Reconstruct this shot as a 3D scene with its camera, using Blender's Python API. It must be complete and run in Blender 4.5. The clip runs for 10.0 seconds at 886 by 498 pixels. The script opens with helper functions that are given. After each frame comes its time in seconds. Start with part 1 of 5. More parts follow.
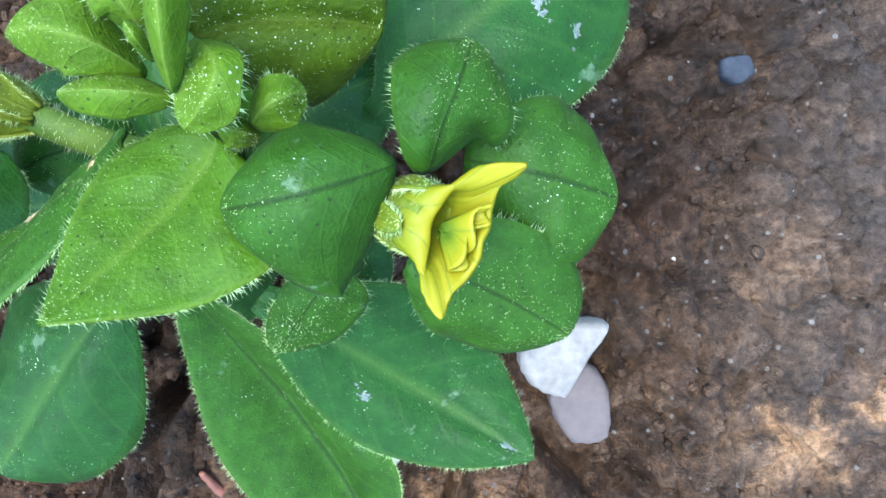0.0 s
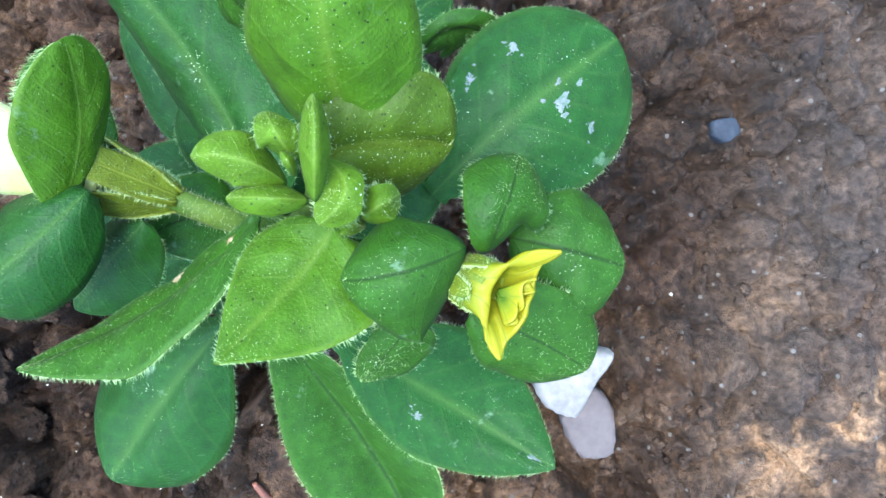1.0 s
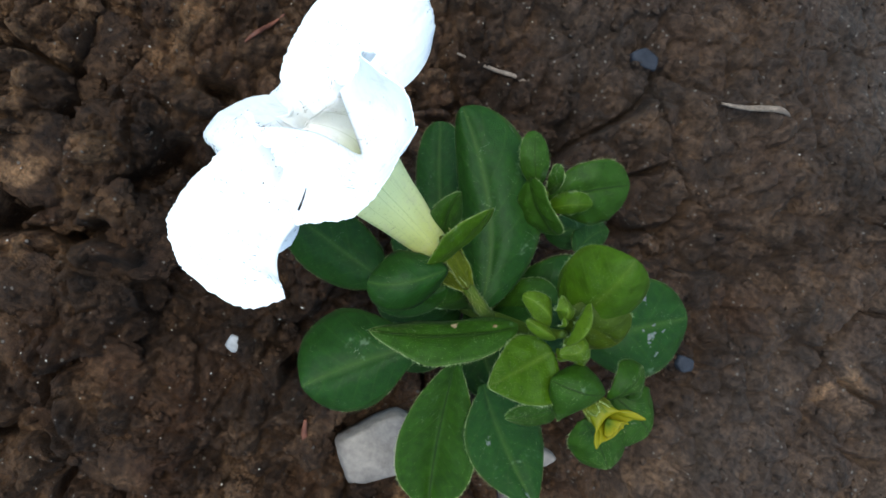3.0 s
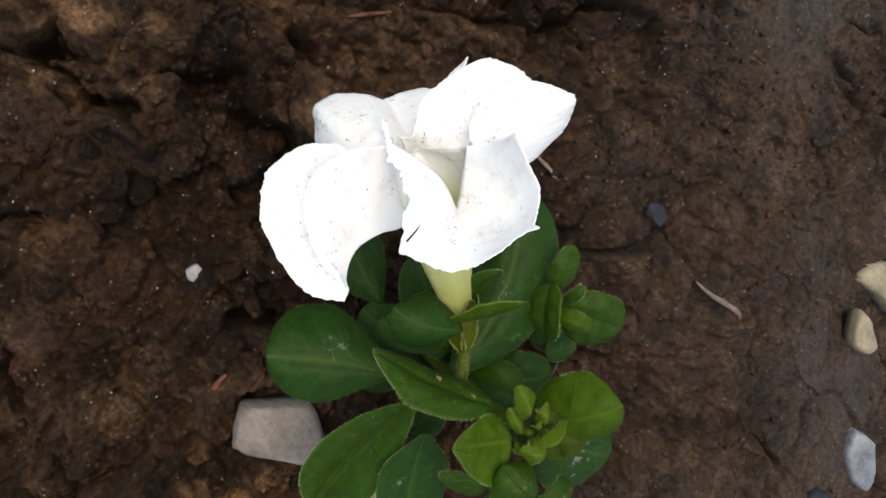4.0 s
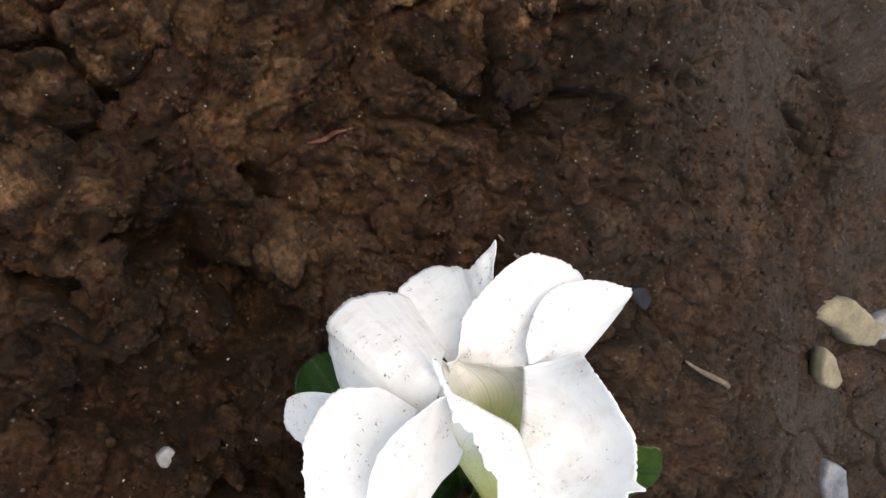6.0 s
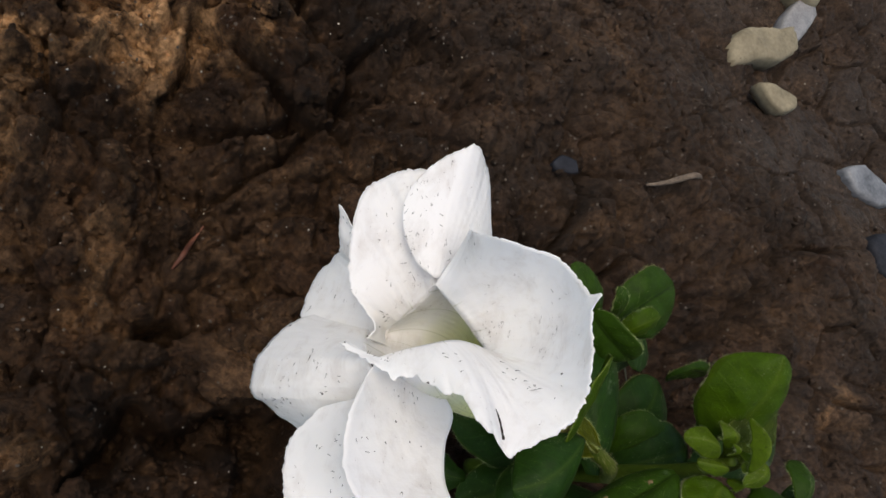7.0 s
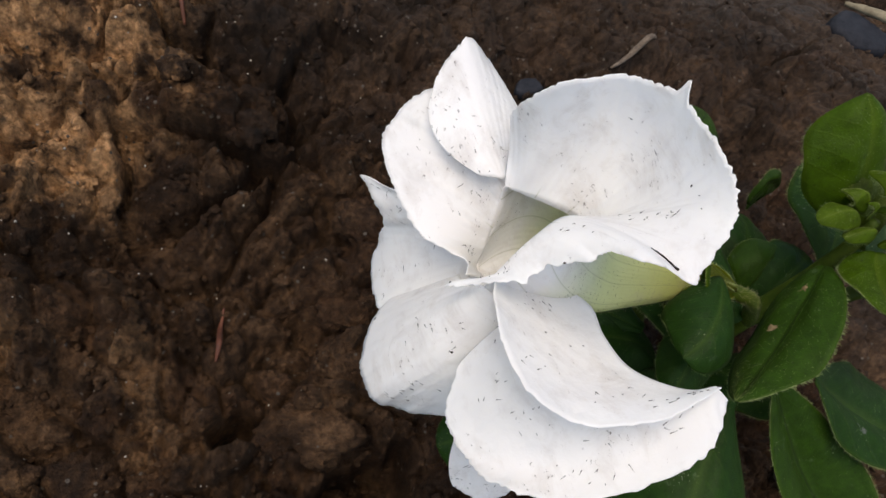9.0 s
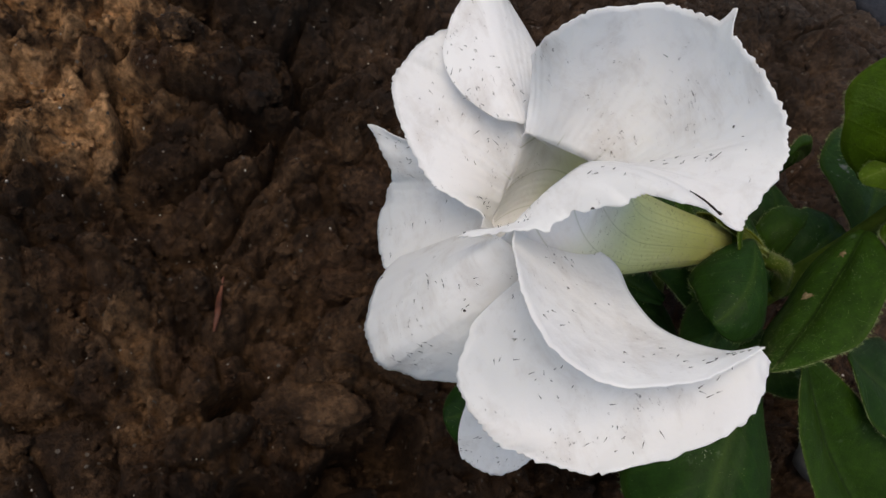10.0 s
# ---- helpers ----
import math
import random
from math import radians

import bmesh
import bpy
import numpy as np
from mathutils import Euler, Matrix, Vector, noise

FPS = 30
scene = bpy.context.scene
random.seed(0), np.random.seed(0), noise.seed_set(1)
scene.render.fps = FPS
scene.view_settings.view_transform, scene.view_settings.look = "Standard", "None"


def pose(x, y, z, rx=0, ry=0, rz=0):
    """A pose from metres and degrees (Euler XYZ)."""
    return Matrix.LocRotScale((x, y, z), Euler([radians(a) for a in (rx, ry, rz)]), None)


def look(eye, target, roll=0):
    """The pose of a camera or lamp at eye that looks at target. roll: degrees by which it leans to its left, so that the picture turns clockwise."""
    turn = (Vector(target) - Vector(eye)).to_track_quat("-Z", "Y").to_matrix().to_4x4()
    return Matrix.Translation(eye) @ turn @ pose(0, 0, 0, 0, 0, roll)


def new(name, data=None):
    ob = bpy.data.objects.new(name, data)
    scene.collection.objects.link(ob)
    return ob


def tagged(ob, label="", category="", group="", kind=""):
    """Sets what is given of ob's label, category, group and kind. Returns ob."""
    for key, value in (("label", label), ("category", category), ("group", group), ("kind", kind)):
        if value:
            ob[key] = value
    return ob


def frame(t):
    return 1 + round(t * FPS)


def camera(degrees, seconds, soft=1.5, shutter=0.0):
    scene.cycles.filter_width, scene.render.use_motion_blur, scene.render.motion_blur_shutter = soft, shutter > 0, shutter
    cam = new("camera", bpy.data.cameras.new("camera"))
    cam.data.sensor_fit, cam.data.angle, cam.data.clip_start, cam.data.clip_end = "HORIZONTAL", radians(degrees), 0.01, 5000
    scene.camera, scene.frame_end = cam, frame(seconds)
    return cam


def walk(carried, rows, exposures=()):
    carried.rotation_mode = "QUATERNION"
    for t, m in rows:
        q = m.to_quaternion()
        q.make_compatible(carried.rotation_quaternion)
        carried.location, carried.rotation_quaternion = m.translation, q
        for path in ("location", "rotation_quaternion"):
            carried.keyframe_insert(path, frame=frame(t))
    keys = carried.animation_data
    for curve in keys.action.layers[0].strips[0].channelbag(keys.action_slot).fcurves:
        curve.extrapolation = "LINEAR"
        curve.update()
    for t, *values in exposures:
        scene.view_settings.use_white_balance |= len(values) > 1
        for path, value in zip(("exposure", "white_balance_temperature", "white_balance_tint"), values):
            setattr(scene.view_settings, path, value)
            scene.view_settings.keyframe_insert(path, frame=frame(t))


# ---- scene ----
cam = camera(62.3, 10.0)
PATH = [
    (0, -0.0072, -0.0042, 0.1795, -4.33, -0.98, 0.28),
    (0.5, -0.0132, 0.0000, 0.1890, -3.52, -0.91, -0.50),
    (1, -0.0144, 0.0024, 0.2034, -2.81, -0.96, 0.43),
    (1.5, -0.0169, 0.0035, 0.2201, -2.86, -1.16, 2.24),
    (2, -0.0261, 0.0027, 0.2454, -2.35, -2.67, 7.00),
    (2.5, -0.0528, 0.0056, 0.2623, -2.06, -4.96, 16.61),
    (2.7, -0.0694, 0.0041, 0.2753, -1.99, -6.38, 22.53),
    (3.8, -0.1276, -0.0188, 0.3141, -5.23, -14.77, 54.74),
    (4, -0.1324, -0.0227, 0.2968, -7.61, -15.70, 60.87),
    (4.2, -0.1395, -0.0147, 0.2829, -9.74, -16.37, 66.10),
    (4.5, -0.1485, -0.0037, 0.2648, -11.63, -17.71, 70.03),
    (5, -0.1407, -0.0227, 0.2397, -15.15, -19.74, 76.72),
    (5.5, -0.1461, -0.0201, 0.2283, -15.33, -22.91, 72.74),
    (6, -0.1898, -0.0136, 0.2543, -7.05, -24.41, 55.18),
    (6.2, -0.1763, -0.0065, 0.2621, -4.33, -26.00, 49.19),
    (7.3, -0.1460, -0.0157, 0.2501, 18.40, -16.10, -4.50),
    (7.5, -0.1414, -0.0377, 0.2644, 20.08, -12.70, -12.19),
    (7.7, -0.1446, -0.0680, 0.2695, 22.55, -10.98, -14.75),
    (8, -0.1547, -0.0642, 0.2867, 25.00, -10.09, -16.32),
    (8.5, -0.1645, -0.0177, 0.2624, 26.03, -11.56, -17.70),
    (9, -0.1617, -0.0233, 0.2258, 25.01, -13.80, -17.82),
    (9.5, -0.1580, -0.0225, 0.2189, 25.49, -14.45, -17.66),
    (10, -0.1607, -0.0253, 0.2140, 23.99, -13.82, -16.82),
]
EXPOSURES = [(0, 3.19, 5340, 0), (0.5, 3.2, 5340, 0), (1.0, 3.33, 5270, 0), (1.5, 3.35, 5080, -1), (2.0, 3.35, 5070, -2), (2.5, 2.9, 5300, -3), (2.7, 2.05, 5500, -3), (3.8, 1.15, 7700, 9), (4.0, 1.15, 7700, 9), (4.5, 0.45, 7750, 10), (5.0, 0.6, 7750, 11), (5.5, 0.6, 7700, 12), (6.0, 1.1, 7900, 11), (6.2, 1.7, 7800, 11), (7.3, 0.33, 7800, 11), (7.5, 0.44, 7750, 11), (8.0, 1.1, 7850, 11), (8.5, 0.82, 7850, 12), (9.0, 0.67, 7750, 12), (9.5, 0.36, 7700, 12), (10, 0.3, 7700, 12)]
walk(cam, [(t, pose(x, y, z, rx, ry, rz)) for t, x, y, z, rx, ry, rz in PATH], EXPOSURES)

# ---- light: open shade under a bright hazy sky ----
world = bpy.data.worlds.new("sky")
scene.world = world
world.use_nodes = True
wn = world.node_tree.nodes
sky = wn.new("ShaderNodeTexSky")
sky.sky_type, sky.sun_disc = "NISHITA", False
sky.sun_elevation, sky.sun_rotation = radians(77), radians(-82)
world.node_tree.links.new(sky.outputs["Color"], wn["Background"].inputs["Color"])
wn["Background"].inputs["Strength"].default_value = 0.15
sun_data = bpy.data.lights.new("sun", "SUN")
sun_data.energy, sun_data.angle, sun_data.color = 1.5, radians(45), (1.0, 0.97, 0.92)
sun = new("sun", sun_data)
sun.matrix_world = look((-0.42, 0.06, 1.9), (0, 0, 0))


# ---- node helpers ----
def material(name):
    m = bpy.data.materials.new(name)
    m.use_nodes = True
    return m, m.node_tree.nodes, m.node_tree.links, m.node_tree.nodes["Principled BSDF"]


def node(nt, kind, **values):
    n = nt.new(kind)
    for key, value in values.items():
        n.inputs[key.replace("_", " ")].default_value = value
    return n


def ramp(nt, lk, source, stops):
    r = nt.new("ShaderNodeValToRGB")
    els = r.color_ramp.elements
    while len(els) < len(stops):
        els.new(0.5)
    for el, (at, col) in zip(els, stops):
        el.position = at
        el.color = (*col, 1) if len(col) == 3 else col
    lk.new(source, r.inputs["Fac"])
    return r


def grey(a):
    return (a, a, a)


def mixed(nt, lk, fac, a, b, mode="MIX"):
    m = nt.new("ShaderNodeMix")
    m.data_type, m.blend_type = "RGBA", mode
    for value, socket in ((fac, m.inputs[0]), (a, m.inputs[6]), (b, m.inputs[7])):
        if hasattr(value, "links"):
            lk.new(value, socket)
        elif isinstance(value, (int, float)):
            socket.default_value = value
        else:
            socket.default_value = (*value, 1)
    return m.outputs[2]


def bumped(nt, lk, height, strength, distance, normal=None):
    b = node(nt, "ShaderNodeBump", Strength=strength, Distance=distance)
    lk.new(height, b.inputs["Height"])
    if normal:
        lk.new(normal, b.inputs["Normal"])
    return b.outputs["Normal"]


def maths(nt, lk, op, a, b=0.0, clamp=False):
    m = nt.new("ShaderNodeMath")
    m.operation, m.use_clamp = op, clamp
    for value, socket in ((a, m.inputs[0]), (b, m.inputs[1])):
        if hasattr(value, "links"):
            lk.new(value, socket)
        else:
            socket.default_value = value
    return m.outputs[0]


# ---- materials ----
def leaf_material(name, dark, light, vein, see_through, crease_dark=0.0):
    """Downy leaf: mottled green, pale midrib and side veins along the leaf's own UV, dust specks."""
    m, nt, lk, b = material(name)
    co = nt.new("ShaderNodeTexCoord")
    uv = nt.new("ShaderNodeSeparateXYZ")
    lk.new(co.outputs["UV"], uv.inputs[0])
    big = node(nt, "ShaderNodeTexNoise", Scale=90, Detail=4)
    lk.new(co.outputs["Object"], big.inputs["Vector"])
    info = nt.new("ShaderNodeObjectInfo")
    shift = maths(nt, lk, "MULTIPLY_ADD", info.outputs["Random"], 0.35)
    shade = maths(nt, lk, "ADD", big.outputs["Fac"], shift)
    col = ramp(nt, lk, shade, [(0.45, dark), (0.95, light)]).outputs["Color"]
    blotch = node(nt, "ShaderNodeTexNoise", Scale=330, Detail=5, Roughness=0.65)
    lk.new(co.outputs["Object"], blotch.inputs["Vector"])
    col = mixed(nt, lk, 0.75, col, ramp(nt, lk, blotch.outputs["Fac"], [(0.32, grey(0.66)), (0.5, grey(0.96)), (0.68, grey(1.28))]).outputs["Color"], "MULTIPLY")
    pepper = node(nt, "ShaderNodeTexVoronoi", Scale=1500)
    lk.new(co.outputs["Object"], pepper.inputs["Vector"])
    picked = nt.new("ShaderNodeSeparateColor")
    lk.new(pepper.outputs["Color"], picked.inputs[0])
    dots = maths(nt, lk, "LESS_THAN", pepper.outputs["Distance"], maths(nt, lk, "MULTIPLY", maths(nt, lk, "GREATER_THAN", picked.outputs[1], 0.86), 0.22))
    col = mixed(nt, lk, maths(nt, lk, "MULTIPLY", dots, 0.75), col, (0.008, 0.010, 0.003))
    # midrib, and side veins that run forward from it
    across = maths(nt, lk, "ABSOLUTE", maths(nt, lk, "SUBTRACT", uv.outputs["Y"], 0.5))
    rib = ramp(nt, lk, across, [(0.0, grey(0.8)), (0.03, grey(0.35)), (0.07, grey(0.0))]).outputs["Color"]
    along = maths(nt, lk, "SUBTRACT", uv.outputs["X"], maths(nt, lk, "MULTIPLY", across, 0.55))
    wave = maths(nt, lk, "ABSOLUTE", maths(nt, lk, "SINE", maths(nt, lk, "MULTIPLY", along, 20.0)))
    side = ramp(nt, lk, wave, [(0.0, grey(0.22)), (0.3, grey(0.0))]).outputs["Color"]
    veins = maths(nt, lk, "MAXIMUM", rib, side)
    col = mixed(nt, lk, maths(nt, lk, "MULTIPLY", veins, 0.68 - 0.45 * crease_dark), col, vein)
    if crease_dark:
        # the crease along the midrib, its darkness painted into the colour
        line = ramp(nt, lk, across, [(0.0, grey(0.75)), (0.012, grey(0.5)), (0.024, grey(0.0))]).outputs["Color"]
        col = mixed(nt, lk, maths(nt, lk, "MULTIPLY", line, crease_dark), col, tuple(0.25 * c for c in dark))
    # a paler margin
    margin = ramp(nt, lk, across, [(0.455, grey(0.0)), (0.5, grey(0.55))]).outputs["Color"]
    col = mixed(nt, lk, margin, col, vein)
    # crumbs of pale dust
    dust = node(nt, "ShaderNodeTexVoronoi", Scale=1700)
    lk.new(co.outputs["Object"], dust.inputs["Vector"])
    patchy = node(nt, "ShaderNodeTexNoise", Scale=160, Detail=3)
    lk.new(co.outputs["Object"], patchy.inputs["Vector"])
    where = ramp(nt, lk, patchy.outputs["Fac"], [(0.52, grey(0.0)), (0.78, grey(0.24))]).outputs["Color"]
    crumbs = maths(nt, lk, "LESS_THAN", dust.outputs["Distance"], where)
    cake = node(nt, "ShaderNodeTexNoise", Scale=120, Detail=6, Roughness=0.7)
    lk.new(co.outputs["Object"], cake.inputs["Vector"])
    crust = ramp(nt, lk, cake.outputs["Fac"], [(0.64, grey(0.0)), (0.70, grey(0.7))]).outputs["Color"]
    col = mixed(nt, lk, maths(nt, lk, "MULTIPLY", crust, 0.6), col, (0.13, 0.18, 0.10))
    col = mixed(nt, lk, crumbs, col, (0.30, 0.33, 0.24))
    fine = node(nt, "ShaderNodeTexNoise", Scale=2300, Detail=3)
    lk.new(co.outputs["Object"], fine.inputs["Vector"])
    n1 = bumped(nt, lk, veins, 0.35, 0.0006)
    n2 = bumped(nt, lk, big.outputs["Fac"], 0.3, 0.002, n1)
    n3 = bumped(nt, lk, fine.outputs["Fac"], 0.4, 0.0004, n2)
    col = mixed(nt, lk, 0.15, col, ramp(nt, lk, fine.outputs["Fac"], [(0.35, grey(0.6)), (0.5, grey(1.0)), (0.66, grey(1.6))]).outputs["Color"], "MULTIPLY")
    lk.new(col, b.inputs["Base Color"])
    lk.new(n3, b.inputs["Normal"])
    b.inputs["Roughness"].default_value = 0.5
    b.inputs["Specular IOR Level"].default_value = 0.12
    b.inputs["Sheen Weight"].default_value = 0.01
    b.inputs["Sheen Roughness"].default_value = 0.4
    through_leaf = nt.new("ShaderNodeBsdfTranslucent")
    lk.new(mixed(nt, lk, 1.0, col, (1.0, 1.0, 0.45), "MULTIPLY"), through_leaf.inputs["Color"])
    mix = nt.new("ShaderNodeMixShader")
    mix.inputs[0].default_value = see_through
    lk.new(b.outputs[0], mix.inputs[1])
    lk.new(through_leaf.outputs[0], mix.inputs[2])
    lk.new(mix.outputs[0], nt["Material Output"].inputs["Surface"])
    return m


LEAF = {
    # darker copy of the young green: shade on a folded-down half, put into colour
    "shaded_fold": leaf_material("leaf_shaded_fold", (0.010, 0.028, 0.0008), (0.034, 0.056, 0.0016), (0.06, 0.08, 0.006), 0.3),
    "young": leaf_material("leaf_young", (0.0144, 0.044, 0.0008), (0.0416, 0.0864, 0.0024), (0.088, 0.136, 0.0112), 0.38),
    "sprout": leaf_material("leaf_sprout", (0.026, 0.064, 0.0015), (0.066, 0.115, 0.0045), (0.13, 0.18, 0.025), 0.4),
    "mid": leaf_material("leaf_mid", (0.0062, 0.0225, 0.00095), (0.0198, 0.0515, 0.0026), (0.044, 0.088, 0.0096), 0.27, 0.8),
    "mature": leaf_material("leaf_mature", (0.0029, 0.0142, 0.0012), (0.0112, 0.0375, 0.0036), (0.04, 0.0784, 0.0112), 0.2),
}


def petal_material():
    """White corolla: faint veins, tiny dark crumbs of soil, green-yellow towards the tube's foot (UV x)."""
    m, nt, lk, b = material("petal_white")
    co = nt.new("ShaderNodeTexCoord")
    uv = nt.new("ShaderNodeSeparateXYZ")
    lk.new(co.outputs["UV"], uv.inputs[0])
    soft = node(nt, "ShaderNodeTexNoise", Scale=60, Detail=3)
    lk.new(co.outputs["Object"], soft.inputs["Vector"])
    white = ramp(nt, lk, soft.outputs["Fac"], [(0.3, (0.93, 0.918, 0.955)), (0.7, (0.96, 0.95, 0.98))]).outputs["Color"]
    foot = ramp(nt, lk, uv.outputs["X"], [(0.0, (0.40, 0.43, 0.10)), (0.10, (0.58, 0.60, 0.20)), (0.24, (0.82, 0.85, 0.47)), (0.40, (1, 1, 0.95))]).outputs["Color"]
    col = mixed(nt, lk, 1.0, white, foot, "MULTIPLY")
    # green-grey lines down the throat
    lines = maths(nt, lk, "ABSOLUTE", maths(nt, lk, "SINE", maths(nt, lk, "MULTIPLY", uv.outputs["Y"], 39.0)))
    thin = ramp(nt, lk, lines, [(0.0, grey(0.9)), (0.1, grey(0.0))]).outputs["Color"]
    inside = ramp(nt, lk, uv.outputs["X"], [(0.05, grey(0.6)), (0.2, grey(0.45)), (0.42, grey(0.32)), (0.5, grey(0.5)), (0.55, grey(0.0))]).outputs["Color"]
    col = mixed(nt, lk, maths(nt, lk, "MULTIPLY", thin, inside), col, (0.30, 0.33, 0.15))
    # smears and crumbs of soil, gathered in places
    zone = node(nt, "ShaderNodeTexNoise", Scale=80, Detail=5, Roughness=0.7)
    lk.new(co.outputs["Object"], zone.inputs["Vector"])
    drawn = nt.new("ShaderNodeMapping")
    drawn.inputs["Rotation"].default_value = (0.4, 0.7, 0.5)
    drawn.inputs["Scale"].default_value = (1.0, 0.45, 1.0)
    lk.new(co.outputs["Object"], drawn.inputs["Vector"])
    streak = node(nt, "ShaderNodeTexNoise", Scale=1250, Detail=5, Roughness=0.75, Distortion=0.5)
    lk.new(drawn.outputs["Vector"], streak.inputs["Vector"])
    score = maths(nt, lk, "ADD", maths(nt, lk, "MULTIPLY", zone.outputs["Fac"], 0.5), maths(nt, lk, "MULTIPLY", streak.outputs["Fac"], 0.95))
    dirt = ramp(nt, lk, score, [(0.885, grey(0.0)), (0.92, grey(0.5)), (0.96, grey(0.97))])
    faint = ramp(nt, lk, score, [(0.82, grey(0.0)), (0.96, grey(0.10))]).outputs["Color"]
    col = mixed(nt, lk, faint, col, (0.52, 0.46, 0.44))
    col = mixed(nt, lk, dirt.outputs["Color"], col, (0.07, 0.058, 0.05))
    # soft grey-brown rubs
    rub = node(nt, "ShaderNodeTexNoise", Scale=190, Detail=7, Roughness=0.72, Distortion=0.8)
    lk.new(drawn.outputs["Vector"], rub.inputs["Vector"])
    rubbed = maths(nt, lk, "ADD", maths(nt, lk, "MULTIPLY", zone.outputs["Fac"], 0.6), maths(nt, lk, "MULTIPLY", rub.outputs["Fac"], 0.6))
    col = mixed(nt, lk, ramp(nt, lk, rubbed, [(0.60, grey(0.0)), (0.70, grey(0.16)), (0.80, grey(0.34))]).outputs["Color"], col, (0.50, 0.43, 0.37))
    # single black crumbs
    crumb = node(nt, "ShaderNodeTexVoronoi", Scale=330)
    lk.new(co.outputs["Object"], crumb.inputs["Vector"])
    pick = nt.new("ShaderNodeSeparateColor")
    lk.new(crumb.outputs["Color"], pick.inputs[0])
    size = maths(nt, lk, "MULTIPLY", maths(nt, lk, "GREATER_THAN", pick.outputs[0], 0.8), maths(nt, lk, "MULTIPLY", pick.outputs[1], 0.13))
    col = mixed(nt, lk, maths(nt, lk, "LESS_THAN", crumb.outputs["Distance"], size), col, (0.05, 0.04, 0.034))
    veins = node(nt, "ShaderNodeTexNoise", Scale=260, Detail=4)
    lk.new(co.outputs["Object"], veins.inputs["Vector"])
    n1 = bumped(nt, lk, soft.outputs["Fac"], 0.25, 0.004)
    n2 = bumped(nt, lk, veins.outputs["Fac"], 0.6, 0.0009, n1)
    # fine radial veins, felt as relief
    wander = maths(nt, lk, "MULTIPLY_ADD", soft.outputs["Fac"], 6.0)
    threads = maths(nt, lk, "SINE", maths(nt, lk, "ADD", maths(nt, lk, "MULTIPLY", uv.outputs["Y"], 420.0), wander))
    n2 = bumped(nt, lk, threads, 0.2, 0.0002, n2)
    lk.new(n2, b.inputs["Normal"])
    lk.new(col, b.inputs["Base Color"])
    b.inputs["Roughness"].default_value = 0.6
    b.inputs["Specular IOR Level"].default_value = 0.25
    t = nt.new("ShaderNodeBsdfTranslucent")
    lk.new(col, t.inputs["Color"])
    mix = nt.new("ShaderNodeMixShader")
    mix.inputs[0].default_value = 0.45
    lk.new(b.outputs[0], mix.inputs[1])
    lk.new(t.outputs[0], mix.inputs[2])
    lk.new(mix.outputs[0], nt["Material Output"].inputs["Surface"])
    return m


PETAL = petal_material()


def speckled(name, a, b_col, scale, rough=0.7, bump=0.4, depth=0.0006, spec=0.4):
    """Two-tone grain at two scales, with relief."""
    m, nt, lk, b = material(name)
    co = nt.new("ShaderNodeTexCoord")
    n1 = node(nt, "ShaderNodeTexNoise", Scale=scale, Detail=6, Roughness=0.65)
    n2 = node(nt, "ShaderNodeTexNoise", Scale=scale * 7, Detail=4)
    lk.new(co.outputs["Object"], n1.inputs["Vector"])
    lk.new(co.outputs["Object"], n2.inputs["Vector"])
    both = maths(nt, lk, "ADD", maths(nt, lk, "MULTIPLY", n1.outputs["Fac"], 0.7), maths(nt, lk, "MULTIPLY", n2.outputs["Fac"], 0.3))
    lk.new(ramp(nt, lk, both, [(0.35, a), (0.65, b_col)]).outputs["Color"], b.inputs["Base Color"])
    lk.new(bumped(nt, lk, both, bump, depth), b.inputs["Normal"])
    b.inputs["Roughness"].default_value = rough
    b.inputs["Specular IOR Level"].default_value = spec
    return m


STEM = speckled("stem_green", (0.020, 0.040, 0.002), (0.052, 0.074, 0.006), 150, 0.6, 0.4, 0.0006, 0.15)
SEPAL = leaf_material("sepal_green", (0.020, 0.036, 0.0008), (0.060, 0.076, 0.0020), (0.11, 0.12, 0.010), 0.3)


def bud_material():
    """Half-open bud: green at the foot, yellow lips, faint ribs along it."""
    m, nt, lk, b = material("bud_shaded")
    co = nt.new("ShaderNodeTexCoord")
    uv = nt.new("ShaderNodeSeparateXYZ")
    lk.new(co.outputs["UV"], uv.inputs[0])
    blot = node(nt, "ShaderNodeTexNoise", Scale=420, Detail=4)
    lk.new(co.outputs["Object"], blot.inputs["Vector"])
    along = maths(nt, lk, "ADD", uv.outputs["X"], maths(nt, lk, "MULTIPLY", maths(nt, lk, "SUBTRACT", blot.outputs["Fac"], 0.5), 0.35))
    col = ramp(nt, lk, along, [(0.15, (0.034, 0.056, 0.002)), (0.5, (0.090, 0.098, 0.002)), (0.85, (0.140, 0.120, 0.002))]).outputs["Color"]
    ribs = maths(nt, lk, "ABSOLUTE", maths(nt, lk, "SINE", maths(nt, lk, "MULTIPLY", uv.outputs["Y"], 31.4)))
    col = mixed(nt, lk, ramp(nt, lk, ribs, [(0.0, grey(0.6)), (0.22, grey(0.0))]).outputs["Color"], col, (0.06, 0.075, 0.003))
    lk.new(col, b.inputs["Base Color"])
    lk.new(bumped(nt, lk, blot.outputs["Fac"], 0.4, 0.0006), b.inputs["Normal"])
    b.inputs["Roughness"].default_value = 0.5
    b.inputs["Specular IOR Level"].default_value = 0.12
    return m


